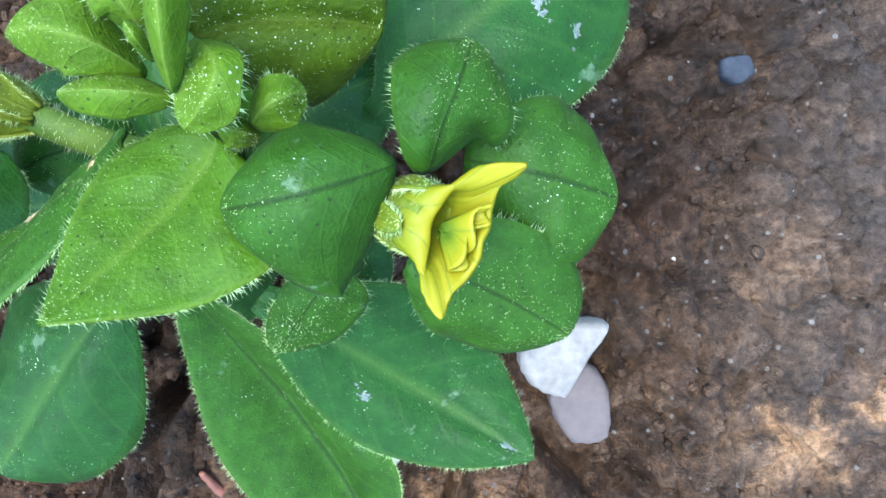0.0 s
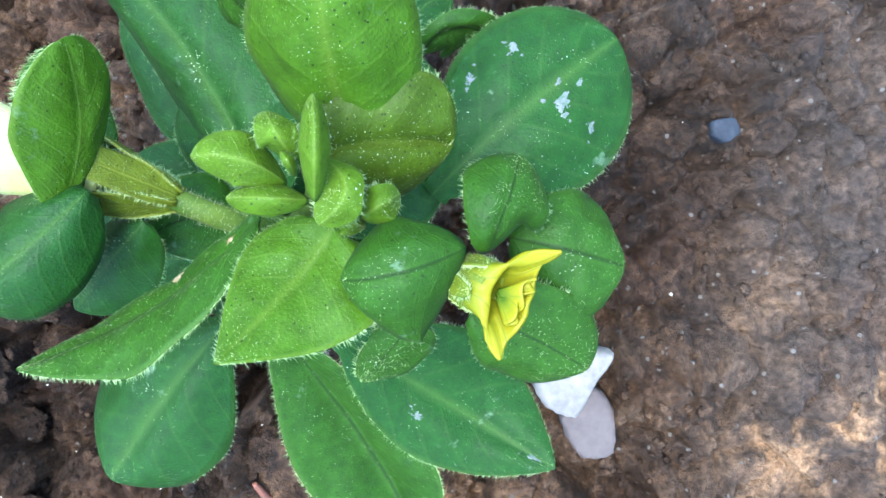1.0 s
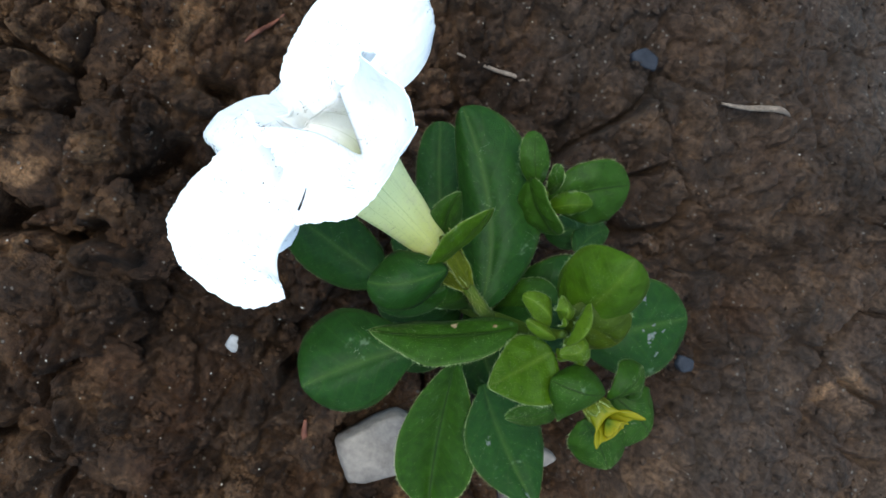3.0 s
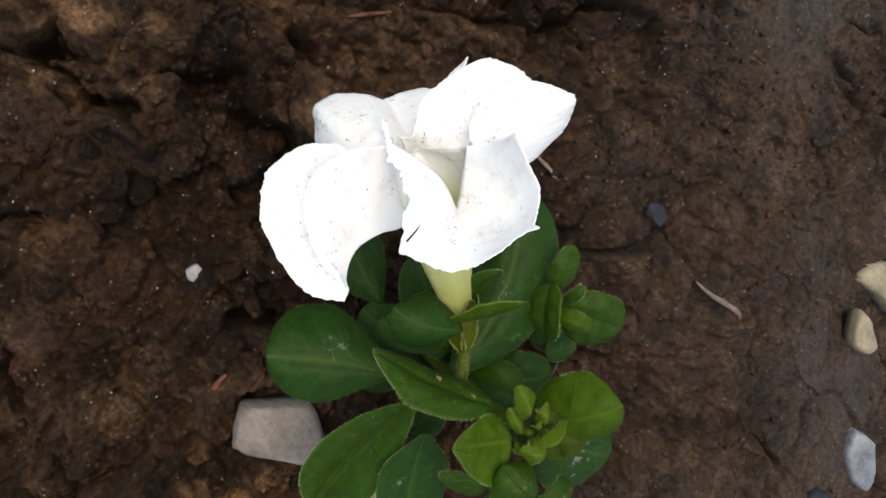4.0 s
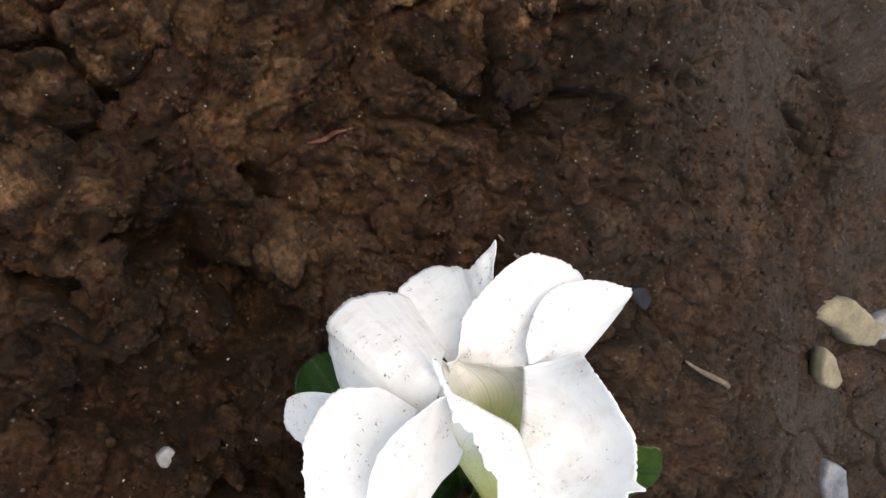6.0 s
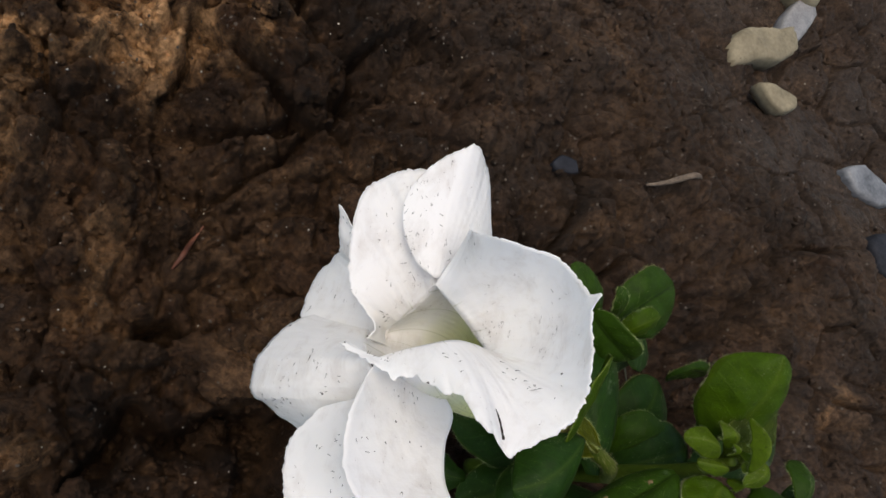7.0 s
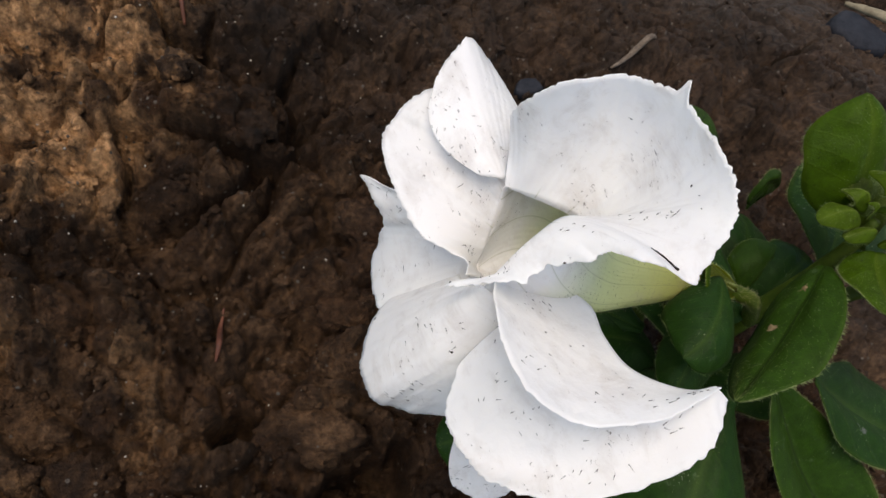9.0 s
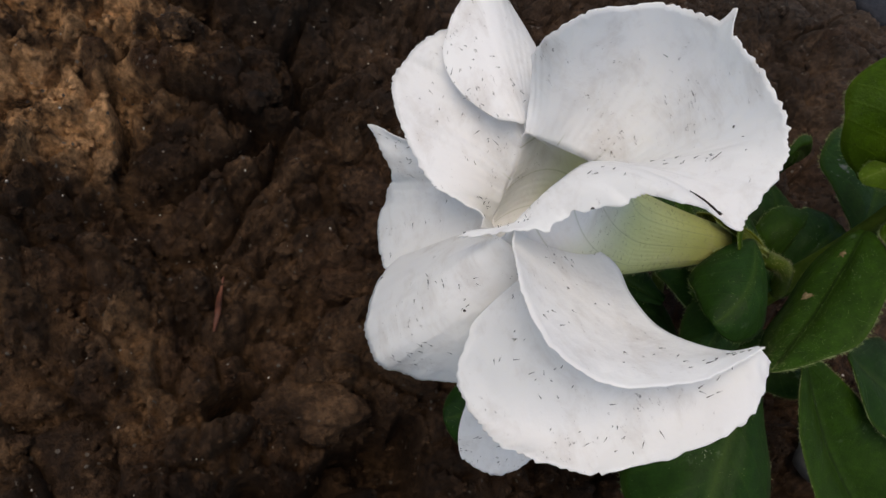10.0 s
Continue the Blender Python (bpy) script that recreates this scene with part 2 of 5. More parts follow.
BUD = bud_material()
BUD_GREEN = speckled("bud_green", (0.034, 0.054, 0.002), (0.10, 0.112, 0.005), 260, 0.55, 0.4, 0.0006, 0.15)
HAIR = speckled("hair_pale", (0.16, 0.22, 0.06), (0.36, 0.42, 0.18), 400, 0.6, 0.0)
TUBE_HAIR = speckled("hair_tube", (0.16, 0.16, 0.07), (0.34, 0.33, 0.16), 400, 0.6, 0.0)
CRUST = speckled("crust_pale", (0.025, 0.055, 0.025), (0.125, 0.118, 0.118), 900, 0.85)
SCAR = speckled("leaf_scar", (0.10, 0.06, 0.02), (0.26, 0.19, 0.10), 500, 0.8)
PALE_STONE = speckled("stone_pale", (0.080, 0.064, 0.052), (0.19, 0.156, 0.126), 60, 0.75, 0.5, 0.0015)
PINK_STONE = speckled("stone_pink", (0.042, 0.028, 0.023), (0.078, 0.055, 0.045), 70, 0.8, 0.5, 0.001)
WHITE_STONE = speckled("stone_white", (0.13, 0.125, 0.12), (0.26, 0.25, 0.24), 120, 0.5)
BUFF_STONE = speckled("stone_buff", (0.12, 0.096, 0.056), (0.26, 0.215, 0.135), 70, 0.7, 0.4, 0.001)
DARK_STONE = speckled("stone_slate", (0.005, 0.006, 0.009), (0.022, 0.023, 0.028), 130, 0.75, 0.6, 0.001, 0.2)
TWIG = speckled("twig_dry", (0.05, 0.033, 0.022), (0.19, 0.14, 0.10), 220, 0.8)
RED_TWIG = speckled("twig_red", (0.05, 0.014, 0.006), (0.13, 0.04, 0.018), 220, 0.7)
DRY_STALK = speckled("stalk_dry", (0.016, 0.017, 0.008), (0.036, 0.036, 0.018), 220, 0.8)
GREY_STONE = speckled("stone_grey", (0.06, 0.063, 0.067), (0.19, 0.195, 0.20), 70, 0.45, 0.5, 0.001, 0.4)
GRAIN = speckled("grain_quartz", (0.10, 0.075, 0.055), (0.42, 0.37, 0.31), 900, 0.25, 0.0, 0.001, 0.8)
CLOD = speckled("clod_soil", (0.006, 0.0035, 0.002), (0.025, 0.0155, 0.0095), 160, 0.75, 0.7, 0.0012, 0.35)


def soil_material():
    """Damp garden soil: dark crumb, sunlit patches painted tan and drier soil, smooth wet mud where it has settled."""
    m, nt, lk, b = material("soil")
    co = nt.new("ShaderNodeTexCoord")
    pos = co.outputs["Object"]
    big = node(nt, "ShaderNodeTexNoise", Scale=9, Detail=5, Roughness=0.6)
    med = node(nt, "ShaderNodeTexNoise", Scale=48, Detail=6, Roughness=0.68)
    fine = node(nt, "ShaderNodeTexNoise", Scale=420, Detail=5, Roughness=0.7)
    for n in (big, med, fine):
        lk.new(pos, n.inputs["Vector"])
    # tone shares the relief's noise, so hollows are painted darker than lumps
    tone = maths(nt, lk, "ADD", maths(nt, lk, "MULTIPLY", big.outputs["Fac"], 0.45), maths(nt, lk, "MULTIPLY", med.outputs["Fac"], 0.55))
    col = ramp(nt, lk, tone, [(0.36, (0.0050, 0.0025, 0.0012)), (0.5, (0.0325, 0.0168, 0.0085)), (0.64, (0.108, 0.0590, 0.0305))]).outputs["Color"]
    rust = node(nt, "ShaderNodeTexNoise", Scale=26, Detail=4)
    lk.new(pos, rust.inputs["Vector"])
    col = mixed(nt, lk, ramp(nt, lk, rust.outputs["Fac"], [(0.52, grey(0.0)), (0.68, grey(0.6))]).outputs["Color"], col, (0.042, 0.0185, 0.0085))
    # "damp" (smooth mud) and the tan of painted sunlight and drier soil come from the ground's own vertex layer
    state = nt.new("ShaderNodeAttribute")
    state.attribute_name = "state"
    parts = nt.new("ShaderNodeSeparateColor")
    lk.new(state.outputs["Color"], parts.inputs[0])
    col = mixed(nt, lk, maths(nt, lk, "MULTIPLY", parts.outputs[0], 0.8), col, (0.043, 0.0322, 0.0248))
    tan_broken = ramp(nt, lk, med.outputs["Fac"], [(0.40, grey(0.05)), (0.56, grey(1.0))]).outputs["Color"]
    col = mixed(nt, lk, maths(nt, lk, "MULTIPLY", parts.outputs[1], tan_broken), col, (0.45, 0.245, 0.115))
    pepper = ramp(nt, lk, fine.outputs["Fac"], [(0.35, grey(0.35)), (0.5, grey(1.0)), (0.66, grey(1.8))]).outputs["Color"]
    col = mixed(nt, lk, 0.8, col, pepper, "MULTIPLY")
    grit = node(nt, "ShaderNodeTexVoronoi", Scale=420)
    lk.new(pos, grit.inputs["Vector"])
    chosen = nt.new("ShaderNodeSeparateColor")
    lk.new(grit.outputs["Color"], chosen.inputs[0])
    near = maths(nt, lk, "LESS_THAN", grit.outputs["Distance"], maths(nt, lk, "MULTIPLY", maths(nt, lk, "GREATER_THAN", chosen.outputs[0], 0.93), 0.28))
    col = mixed(nt, lk, near, col, (0.11, 0.09, 0.073))
    lk.new(col, b.inputs["Base Color"])
    rough = ramp(nt, lk, med.outputs["Fac"], [(0.35, grey(0.6)), (0.65, grey(0.9))]).outputs["Color"]
    lk.new(mixed(nt, lk, parts.outputs[0], rough, grey(0.6)), b.inputs["Roughness"])
    b.inputs["Specular IOR Level"].default_value = 0.13
    calm = maths(nt, lk, "SUBTRACT", 1.0, maths(nt, lk, "MULTIPLY", parts.outputs[0], 0.9))
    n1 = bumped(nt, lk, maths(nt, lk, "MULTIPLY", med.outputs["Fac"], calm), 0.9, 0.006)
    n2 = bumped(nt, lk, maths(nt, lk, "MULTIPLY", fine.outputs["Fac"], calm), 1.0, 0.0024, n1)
    sand = node(nt, "ShaderNodeTexNoise", Scale=1500, Detail=3, Roughness=0.7)
    lk.new(pos, sand.inputs["Vector"])
    n2 = bumped(nt, lk, sand.outputs["Fac"], 0.9, 0.0009, n2)
    lk.new(n2, b.inputs["Normal"])
    return m


SOIL = soil_material()


# ---- mesh helpers ----
MM = 0.001


def part(name, bm_or_mesh, mat, parent=None, label="", smooth=True):
    """Links a bmesh, or a mesh, as one object, under a thing or a part."""
    if isinstance(bm_or_mesh, bmesh.types.BMesh):
        me = bpy.data.meshes.new(name)
        bm_or_mesh.to_mesh(me)
        bm_or_mesh.free()
    else:
        me = bm_or_mesh
    me.materials.append(mat)
    if smooth:
        me.shade_smooth()
    ob = new(name, me)
    ob.parent = parent
    return tagged(ob, label)


def thicken(ob, metres):
    s = ob.modifiers.new("thickness", "SOLIDIFY")
    s.thickness, s.offset = metres, 0.0


def grid_mesh(name, points, uvs=None):
    """A sheet from an array of points [rows, columns, 3]."""
    rows, cols = points.shape[:2]
    idx = np.arange(rows * cols).reshape(rows, cols)
    faces = np.stack([idx[:-1, :-1], idx[:-1, 1:], idx[1:, 1:], idx[1:, :-1]], -1).reshape(-1, 4)
    me = bpy.data.meshes.new(name)
    me.vertices.add(rows * cols)
    me.vertices.foreach_set("co", points.reshape(-1).astype(np.float32))
    me.loops.add(faces.size)
    me.loops.foreach_set("vertex_index", faces.reshape(-1).astype(np.int32))
    me.polygons.add(len(faces))
    me.polygons.foreach_set("loop_start", np.arange(0, faces.size, 4, dtype=np.int32))
    me.update(calc_edges=True)
    if uvs is not None:
        layer = me.uv_layers.new(name="UVMap")
        layer.data.foreach_set("uv", uvs.reshape(-1, 2)[faces.reshape(-1)].reshape(-1).astype(np.float32))
    me.validate()
    return me


def rod(points, radii, sides=10, wobble=0.0, seed=0):
    """A tapered stem along a smooth line through the points (metres)."""
    pts, rad = np.array(points, float), np.array(radii, float)
    k = np.linspace(0, len(pts) - 1, 6 * (len(pts) - 1) + 1)
    line, r = curve_at(pts, k), np.interp(k, range(len(rad)), rad)
    rng = np.random.default_rng(seed)
    tangent = np.gradient(line, axis=0)
    tangent /= np.linalg.norm(tangent, axis=1)[:, None]
    side = np.cross(tangent, (0.31, 0.17, 0.93))
    side /= np.linalg.norm(side, axis=1)[:, None]
    other = np.cross(tangent, side)
    a = np.linspace(0, 2 * np.pi, sides, endpoint=False)
    lump = 1 + wobble * rng.uniform(-1, 1, (len(k), sides))
    ring = line[:, None] + (r[:, None] * lump)[..., None] * (np.cos(a)[None, :, None] * side[:, None] + np.sin(a)[None, :, None] * other[:, None])
    bm = bmesh.new()
    vs = [[bm.verts.new(p) for p in row] for row in ring]
    for i in range(len(vs) - 1):
        for j in range(sides):
            bm.faces.new((vs[i][j], vs[i][(j + 1) % sides], vs[i + 1][(j + 1) % sides], vs[i + 1][j]))
    bm.faces.new(vs[0][::-1])
    bm.faces.new(vs[-1])
    return bm


def curve_at(pts, k, closed=False):
    """Catmull-Rom through the rows of pts at the parameters k."""
    n = len(pts)
    i = np.floor(k).astype(int)
    if not closed:
        i = np.clip(i, 0, n - 2)
    f = (k - i)[:, None]

    def at(j):
        return pts[j % n] if closed else pts[np.clip(j, 0, n - 1)]

    p0, p1, p2, p3 = at(i - 1), at(i), at(i + 1), at(i + 2)
    return 0.5 * (2 * p1 + (p2 - p0) * f + (2 * p0 - 5 * p1 + 4 * p2 - p3) * f**2 + (3 * p1 - p0 - 3 * p2 + p3) * f**3)


def hash_grid(ix, iy, seed):
    h = (ix.astype(np.int64) * 374761393 + iy.astype(np.int64) * 668265263 + seed * 1442695041) & 0x7FFFFFFF
    h = ((h ^ (h >> 13)) * 1274126177) & 0x7FFFFFFF
    h = ((h ^ (h >> 15)) * 2246822519) & 0x7FFFFFFF
    return ((h ^ (h >> 16)) & 0xFFFF) / 65535.0


def value_noise(x, y, seed):
    ix, iy = np.floor(x), np.floor(y)
    fx, fy = x - ix, y - iy
    fx, fy = fx * fx * (3 - 2 * fx), fy * fy * (3 - 2 * fy)
    a, b = hash_grid(ix, iy, seed), hash_grid(ix + 1, iy, seed)
    c, d = hash_grid(ix, iy + 1, seed), hash_grid(ix + 1, iy + 1, seed)
    return (a * (1 - fx) + b * fx) * (1 - fy) + (c * (1 - fx) + d * fx) * fy


def fbm(x, y, size, octaves, seed, gain=0.5):
    """Layered noise, about -1 to 1; size is the largest wave in metres."""
    total, amp, norm = 0.0, 1.0, 0.0
    for o in range(octaves):
        k = 2.03**o / size
        total = total + amp * (2 * value_noise(x * k + 17.3 * o, y * k - 9.1 * o, seed + o) - 1)
        norm, amp = norm + amp, amp * gain
    return total / norm


def cells(x, y, size, seed):
    """Distance to the nearest and second nearest seed of a cell pattern, in cell sizes, and the cell's own number."""
    u, v = x / size, y / size
    ix, iy = np.floor(u), np.floor(v)
    f1, f2, own = np.full(u.shape, 9.0), np.full(u.shape, 9.0), np.zeros(u.shape)
    for dx in (-1, 0, 1):
        for dy in (-1, 0, 1):
            cx, cy = ix + dx, iy + dy
            d = np.hypot(cx + hash_grid(cx, cy, seed) - u, cy + hash_grid(cx, cy, seed + 7) - v)
            closer = d < f1
            f2 = np.where(closer, f1, np.minimum(f2, d))
            own = np.where(closer, hash_grid(cx, cy, seed + 13), own)
            f1 = np.where(closer, d, f1)
    return f1, f2, own


def blob(x, y, cx, cy, r, power=2.0):
    return np.exp(-((np.hypot(x - cx, y - cy) / r) ** power))


def step(a, b, v):
    t = np.clip((v - a) / (b - a), 0, 1)
    return t * t * (3 - 2 * t)


# ---- the ground: one sheet, fine round the plant, out to the horizon ----
def mud(x, y):
    """How far the soil is settled to smooth mud, 0 to 1."""
    east = 0.45 * step(0.0, 0.10, x * 0.45 + y * 0.75 + 0.05 * fbm(x, y, 0.12, 3, 60)) + 0.55 * step(0.07, 0.16, x * 0.45 + y * 0.75 + 0.06 * fbm(x, y, 0.10, 3, 60))
    east = np.maximum(east, 0.75 * step(0.03, 0.10, x - 0.25 * np.abs(y + 0.02) + 0.03 * fbm(x, y, 0.08, 3, 64)))
    return (1 - step(0.45, 0.9, np.hypot(x, y))) * np.clip(east * (0.75 + 0.5 * fbm(x, y, 0.06, 3, 61)), 0, 1)


CLEFTS = [[(-159, -25), (-154, -13), (-153, -5)], [(-150, -6), (-141, -13), (-125, -6), (-120, 3)], [(-118, -33), (-117, -22), (-116, -13), (-116, -4)], [(-157, 24), (-146, 24), (-133, 19)], [(-171, -54), (-162, -49), (-149, -50)], [(-164, -30), (-151, -3), (-142, -11), (-131, -11), (-125, 0)], [(-119, -32), (-118, -3), (-112, 6)], [(-75, -62), (-62, -48), (-52, -46)], [(-205, -20), (-190, -44), (-196, -66)]]


PITS = [(-121, 1, 13, 16), (-155, -8, 9, 12), (-134, -10, 8, 12), (-49, -102, 9, 11), (-50, -76, 8, 12), (-113, -66, 9, 8), (-60, 207, 9, 11), (-66, 142, 4, 7), (-119, 121, 7, 9), (-129, -66, 10, 10), (77, 113, 7, 7), (148, -6, 7, 6), (5, 86, 6, 6), (-96, 60, 9, 9), (72, 30, 6, 6), (-143, 157, 8, 10), (-108, 125, 9, 7), (-172, 90, 7, 7), (-64, 139, 5, 6), (-71, -39, 10, 10), (-139, 158, 6, 9), (-104, 203, 4, 8), (-94, 190, 4, 8), (-86, 196, 3, 7), (-78, 204, 4, 8), (-89, 183, 3, 7), (-100, 185, 3, 6)]


def ground_height(x, y):
    far = 1 - step(0.5, 1.5, np.hypot(x, y))
    z = 0.006 * fbm(x, y, 0.20, 3, 1)
    z = z - 0.036 * step(0.13, 0.29, 0.42 * x + 0.9 * y) * (1 - step(0.5, 1.2, np.hypot(x, y)))
    wet = mud(x, y)
    wx, wy = x + 0.012 * fbm(x, y, 0.05, 3, 3), y + 0.012 * fbm(x, y, 0.05, 3, 4)
    f1, f2, own = cells(wx, wy, 0.034, 5)
    ragged = 0.05 * fbm(x, y, 0.009, 4, 14, 0.6)
    crack = 1 - step(0.0, 0.11, f2 - f1 + ragged)
    opened = step(-0.12, 0.28, fbm(x, y, 0.07, 2, 8))
    z = z + (1 - 0.9 * wet) * far * (0.014 * (own - 0.5) - 0.018 * crack * opened - 0.007 * f1**2)
    g1, g2, small = cells(wx + 0.3, wy, 0.012, 6)
    z = z + (1 - 0.85 * wet) * far * (0.0058 * (small - 0.5) - 0.0034 * (1 - step(0.0, 0.2, g2 - g1 + 2 * ragged)) - 0.0025 * g1**2)
    h1, _, tiny = cells(x + 0.7, y, 0.0048, 16)
    z = z + (1 - 0.85 * wet) * far * 0.0006 * (tiny - 0.3) * (1 - h1)
    z = z + (1 - 0.8 * wet) * far * 0.0012 * fbm(x, y, 0.006, 3, 19, 0.7)
    z = z + far * (0.0055 - 0.0040 * wet) * fbm(x, y, 0.034, 6, 9, 0.6)
    # rounded lumps with sharp clefts between them, at three sizes
    z = z + (1 - 0.92 * wet) * far * (0.026 * np.abs(fbm(wx, wy, 0.052, 4, 71)) + 0.018 * np.abs(fbm(wx, wy, 0.021, 4, 74)) - 0.013)
    z = z + (1 - 0.75 * wet) * far * (0.0075 * np.abs(fbm(x, y, 0.0085, 3, 77, 0.65)) + 0.0028 * np.abs(fbm(x, y, 0.0036, 2, 83, 0.6)) - 0.0028)
    # hollows
    for px, py, r, deep in PITS:
        z = z - deep * 0.001 * blob(wx, wy, px * 0.001, py * 0.001, r * 0.001, 2.6)
    # a few deep clefts between clods
    near = np.full(np.shape(x), 9.0)
    for line in CLEFTS:
        for (ax, ay), (bx, by) in zip(line, line[1:]):
            dx, dy = (bx - ax) * 0.001, (by - ay) * 0.001
            t = np.clip(((wx - ax * 0.001) * dx + (wy - ay * 0.001) * dy) / (dx * dx + dy * dy), 0, 1)
            near = np.minimum(near, np.hypot(wx - ax * 0.001 - t * dx, wy - ay * 0.001 - t * dy))
    z = z - 0.024 * (1 - step(0.0010, 0.0052, near + 0.0018 * fbm(x, y, 0.010, 3, 23)))
    # drip pits in the mud
    p1, _, which = cells(x + 0.01 * fbm(x, y, 0.03, 2, 12), y, 0.021, 11)
    z = z - far * wet * 0.0034 * (which > 0.45) * np.exp(-((p1 / (0.16 + 0.12 * which)) ** 2))
    return z


def ground_at(x, y):
    return float(ground_height(np.array([x * 1.0]), np.array([y * 1.0]))[0])


def spread(lo, hi, step_size, far):
    inner = np.arange(lo, hi + step_size / 2, step_size)
    grow = step_size * 1.28 ** np.arange(1, 60)
    out = np.cumsum(grow)
    out = out[out < far]
    return np.concatenate([lo - out[::-1], inner, hi + out])


# places and radii (mm) of sunlit patches painted tan and of drier soil, and their strength
SUN_AND_DRY = [(-215, 45, 60, 0.26), (-217, 200, 24, 1.1), (-190, 172, 16, 0.9), (-157, 196, 17, 1.0), (-171, 163, 17, 0.95), (-156, 142, 14, 0.9), (-208, 131, 18, 1.1), (-185, 121, 16, 1.0), (-224, 160, 20, 1.1), (-232, 112, 20, 0.7), (131, 53, 18, 0.25), (100, -57, 26, 0.5), (-10, -100, 20, 0.5), (-215, -65, 45, 0.3)]


def sun_and_dry(x, y):
    """Where painted sunlight and drier soil turn the colour tan, 0 to 1."""
    patches = sum(much * blob(x, y, px * 0.001, py * 0.001, r * 0.001) for px, py, r, much in SUN_AND_DRY)
    torn = step(-0.06, 0.12, fbm(x, y, 0.020, 4, 21, 0.6) + 0.25 * (patches - 0.8))
    return np.clip(patches, 0, 1) * (0.08 + 0.92 * torn)


def soil_state(me, x, y):
    """Stores how settled the soil is, and its painted sunlight and dryness, at each vertex."""
    layer = me.color_attributes.new("state", "FLOAT_COLOR", "POINT")
    layer.data.foreach_set("color", np.stack([mud(x, y), sun_and_dry(x, y), 0 * x, 1 + 0 * x], -1).reshape(-1).astype(np.float32))


gx, gy = np.meshgrid(spread(-0.31, 0.25, 0.00095, 60.0), spread(-0.16, 0.31, 0.00095, 60.0))
gz = ground_height(gx, gy)
soil_mesh = grid_mesh("ground", np.stack([gx, gy, gz], -1))
soil_state(soil_mesh, gx, gy)
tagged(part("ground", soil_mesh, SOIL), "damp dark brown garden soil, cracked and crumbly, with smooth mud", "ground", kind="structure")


# ---- the petunia plant ----
plant = tagged(new("petunia_plant"), "downy green petunia with one white bloom, rooted in soil", "plant")


def hair_mesh(name, roots, ways, lengths, width):
    """Fine tapered hairs, three-sided."""
    n = len(roots)
    side = np.cross(ways, (0.3, 0.5, 0.8))
    side /= np.linalg.norm(side, axis=1)[:, None] + 1e-9
    other = np.cross(ways, side)
    verts = np.empty((n, 4, 3))
    for k in range(3):
        a = 2.0944 * k
        verts[:, k] = roots + width * (np.cos(a) * side + np.sin(a) * other)
    verts[:, 3] = roots + ways * lengths[:, None]
    base = 4 * np.arange(n)[:, None, None]
    faces = (base + np.array([[0, 1, 3], [1, 2, 3], [2, 0, 3]])[None]).reshape(-1, 3)
    me = bpy.data.meshes.new(name)
    me.from_pydata(verts.reshape(-1, 3).tolist(), [], faces.tolist())
    return me


leaf_seed = [0]


def leaf_patch(name, pts, at_s, at_v, wide, normal, rng):
    """A thin ragged crust that lies on a leaf at (at_s, at_v) of its length and half width; wide in millimetres."""
    rows, cols = pts.shape[:2]
    run = np.linalg.norm(np.diff(pts[:, cols // 2], axis=0), axis=1).sum()
    across = np.linalg.norm(pts[rows // 2, -1] - pts[rows // 2, 0]) / 2
    a = np.linspace(0, 2 * np.pi, 25)[None, :]
    ring = np.linspace(0, 1, 6)[:, None]
    stretch, turn = rng.uniform(1.1, 1.8), rng.uniform(0, 3.1)
    ragged = 1 + 0.28 * np.interp(a, np.linspace(0, 2 * np.pi, 13), np.append(rng.uniform(-1, 1, 12), 0.0)) + 0.08 * np.sin(7 * a + turn)
    x, y = ring * ragged * np.cos(a) * stretch, ring * ragged * np.sin(a)
    ds = (x * math.cos(turn) - y * math.sin(turn)) * wide * MM / 2 / run
    dv = (x * math.sin(turn) + y * math.cos(turn)) * wide * MM / 2 / across
    fs = np.clip(at_s + ds, 0, 0.99) * (rows - 1)
    fv = np.clip((at_v + dv + 1) / 2, 0, 0.99) * (cols - 1)
    i, j = fs.astype(int), fv.astype(int)
    u, v = (fs - i)[..., None], (fv - j)[..., None]
    at = pts[i, j] * (1 - u) * (1 - v) + pts[i + 1, j] * u * (1 - v) + pts[i, j + 1] * (1 - u) * v + pts[i + 1, j + 1] * u * v
    lift = 0.38 - 0.30 * ring + 0.04 * rng.normal(0, 1, fs.shape)
    return grid_mesh(name, at + normal * (lift * MM)[..., None])


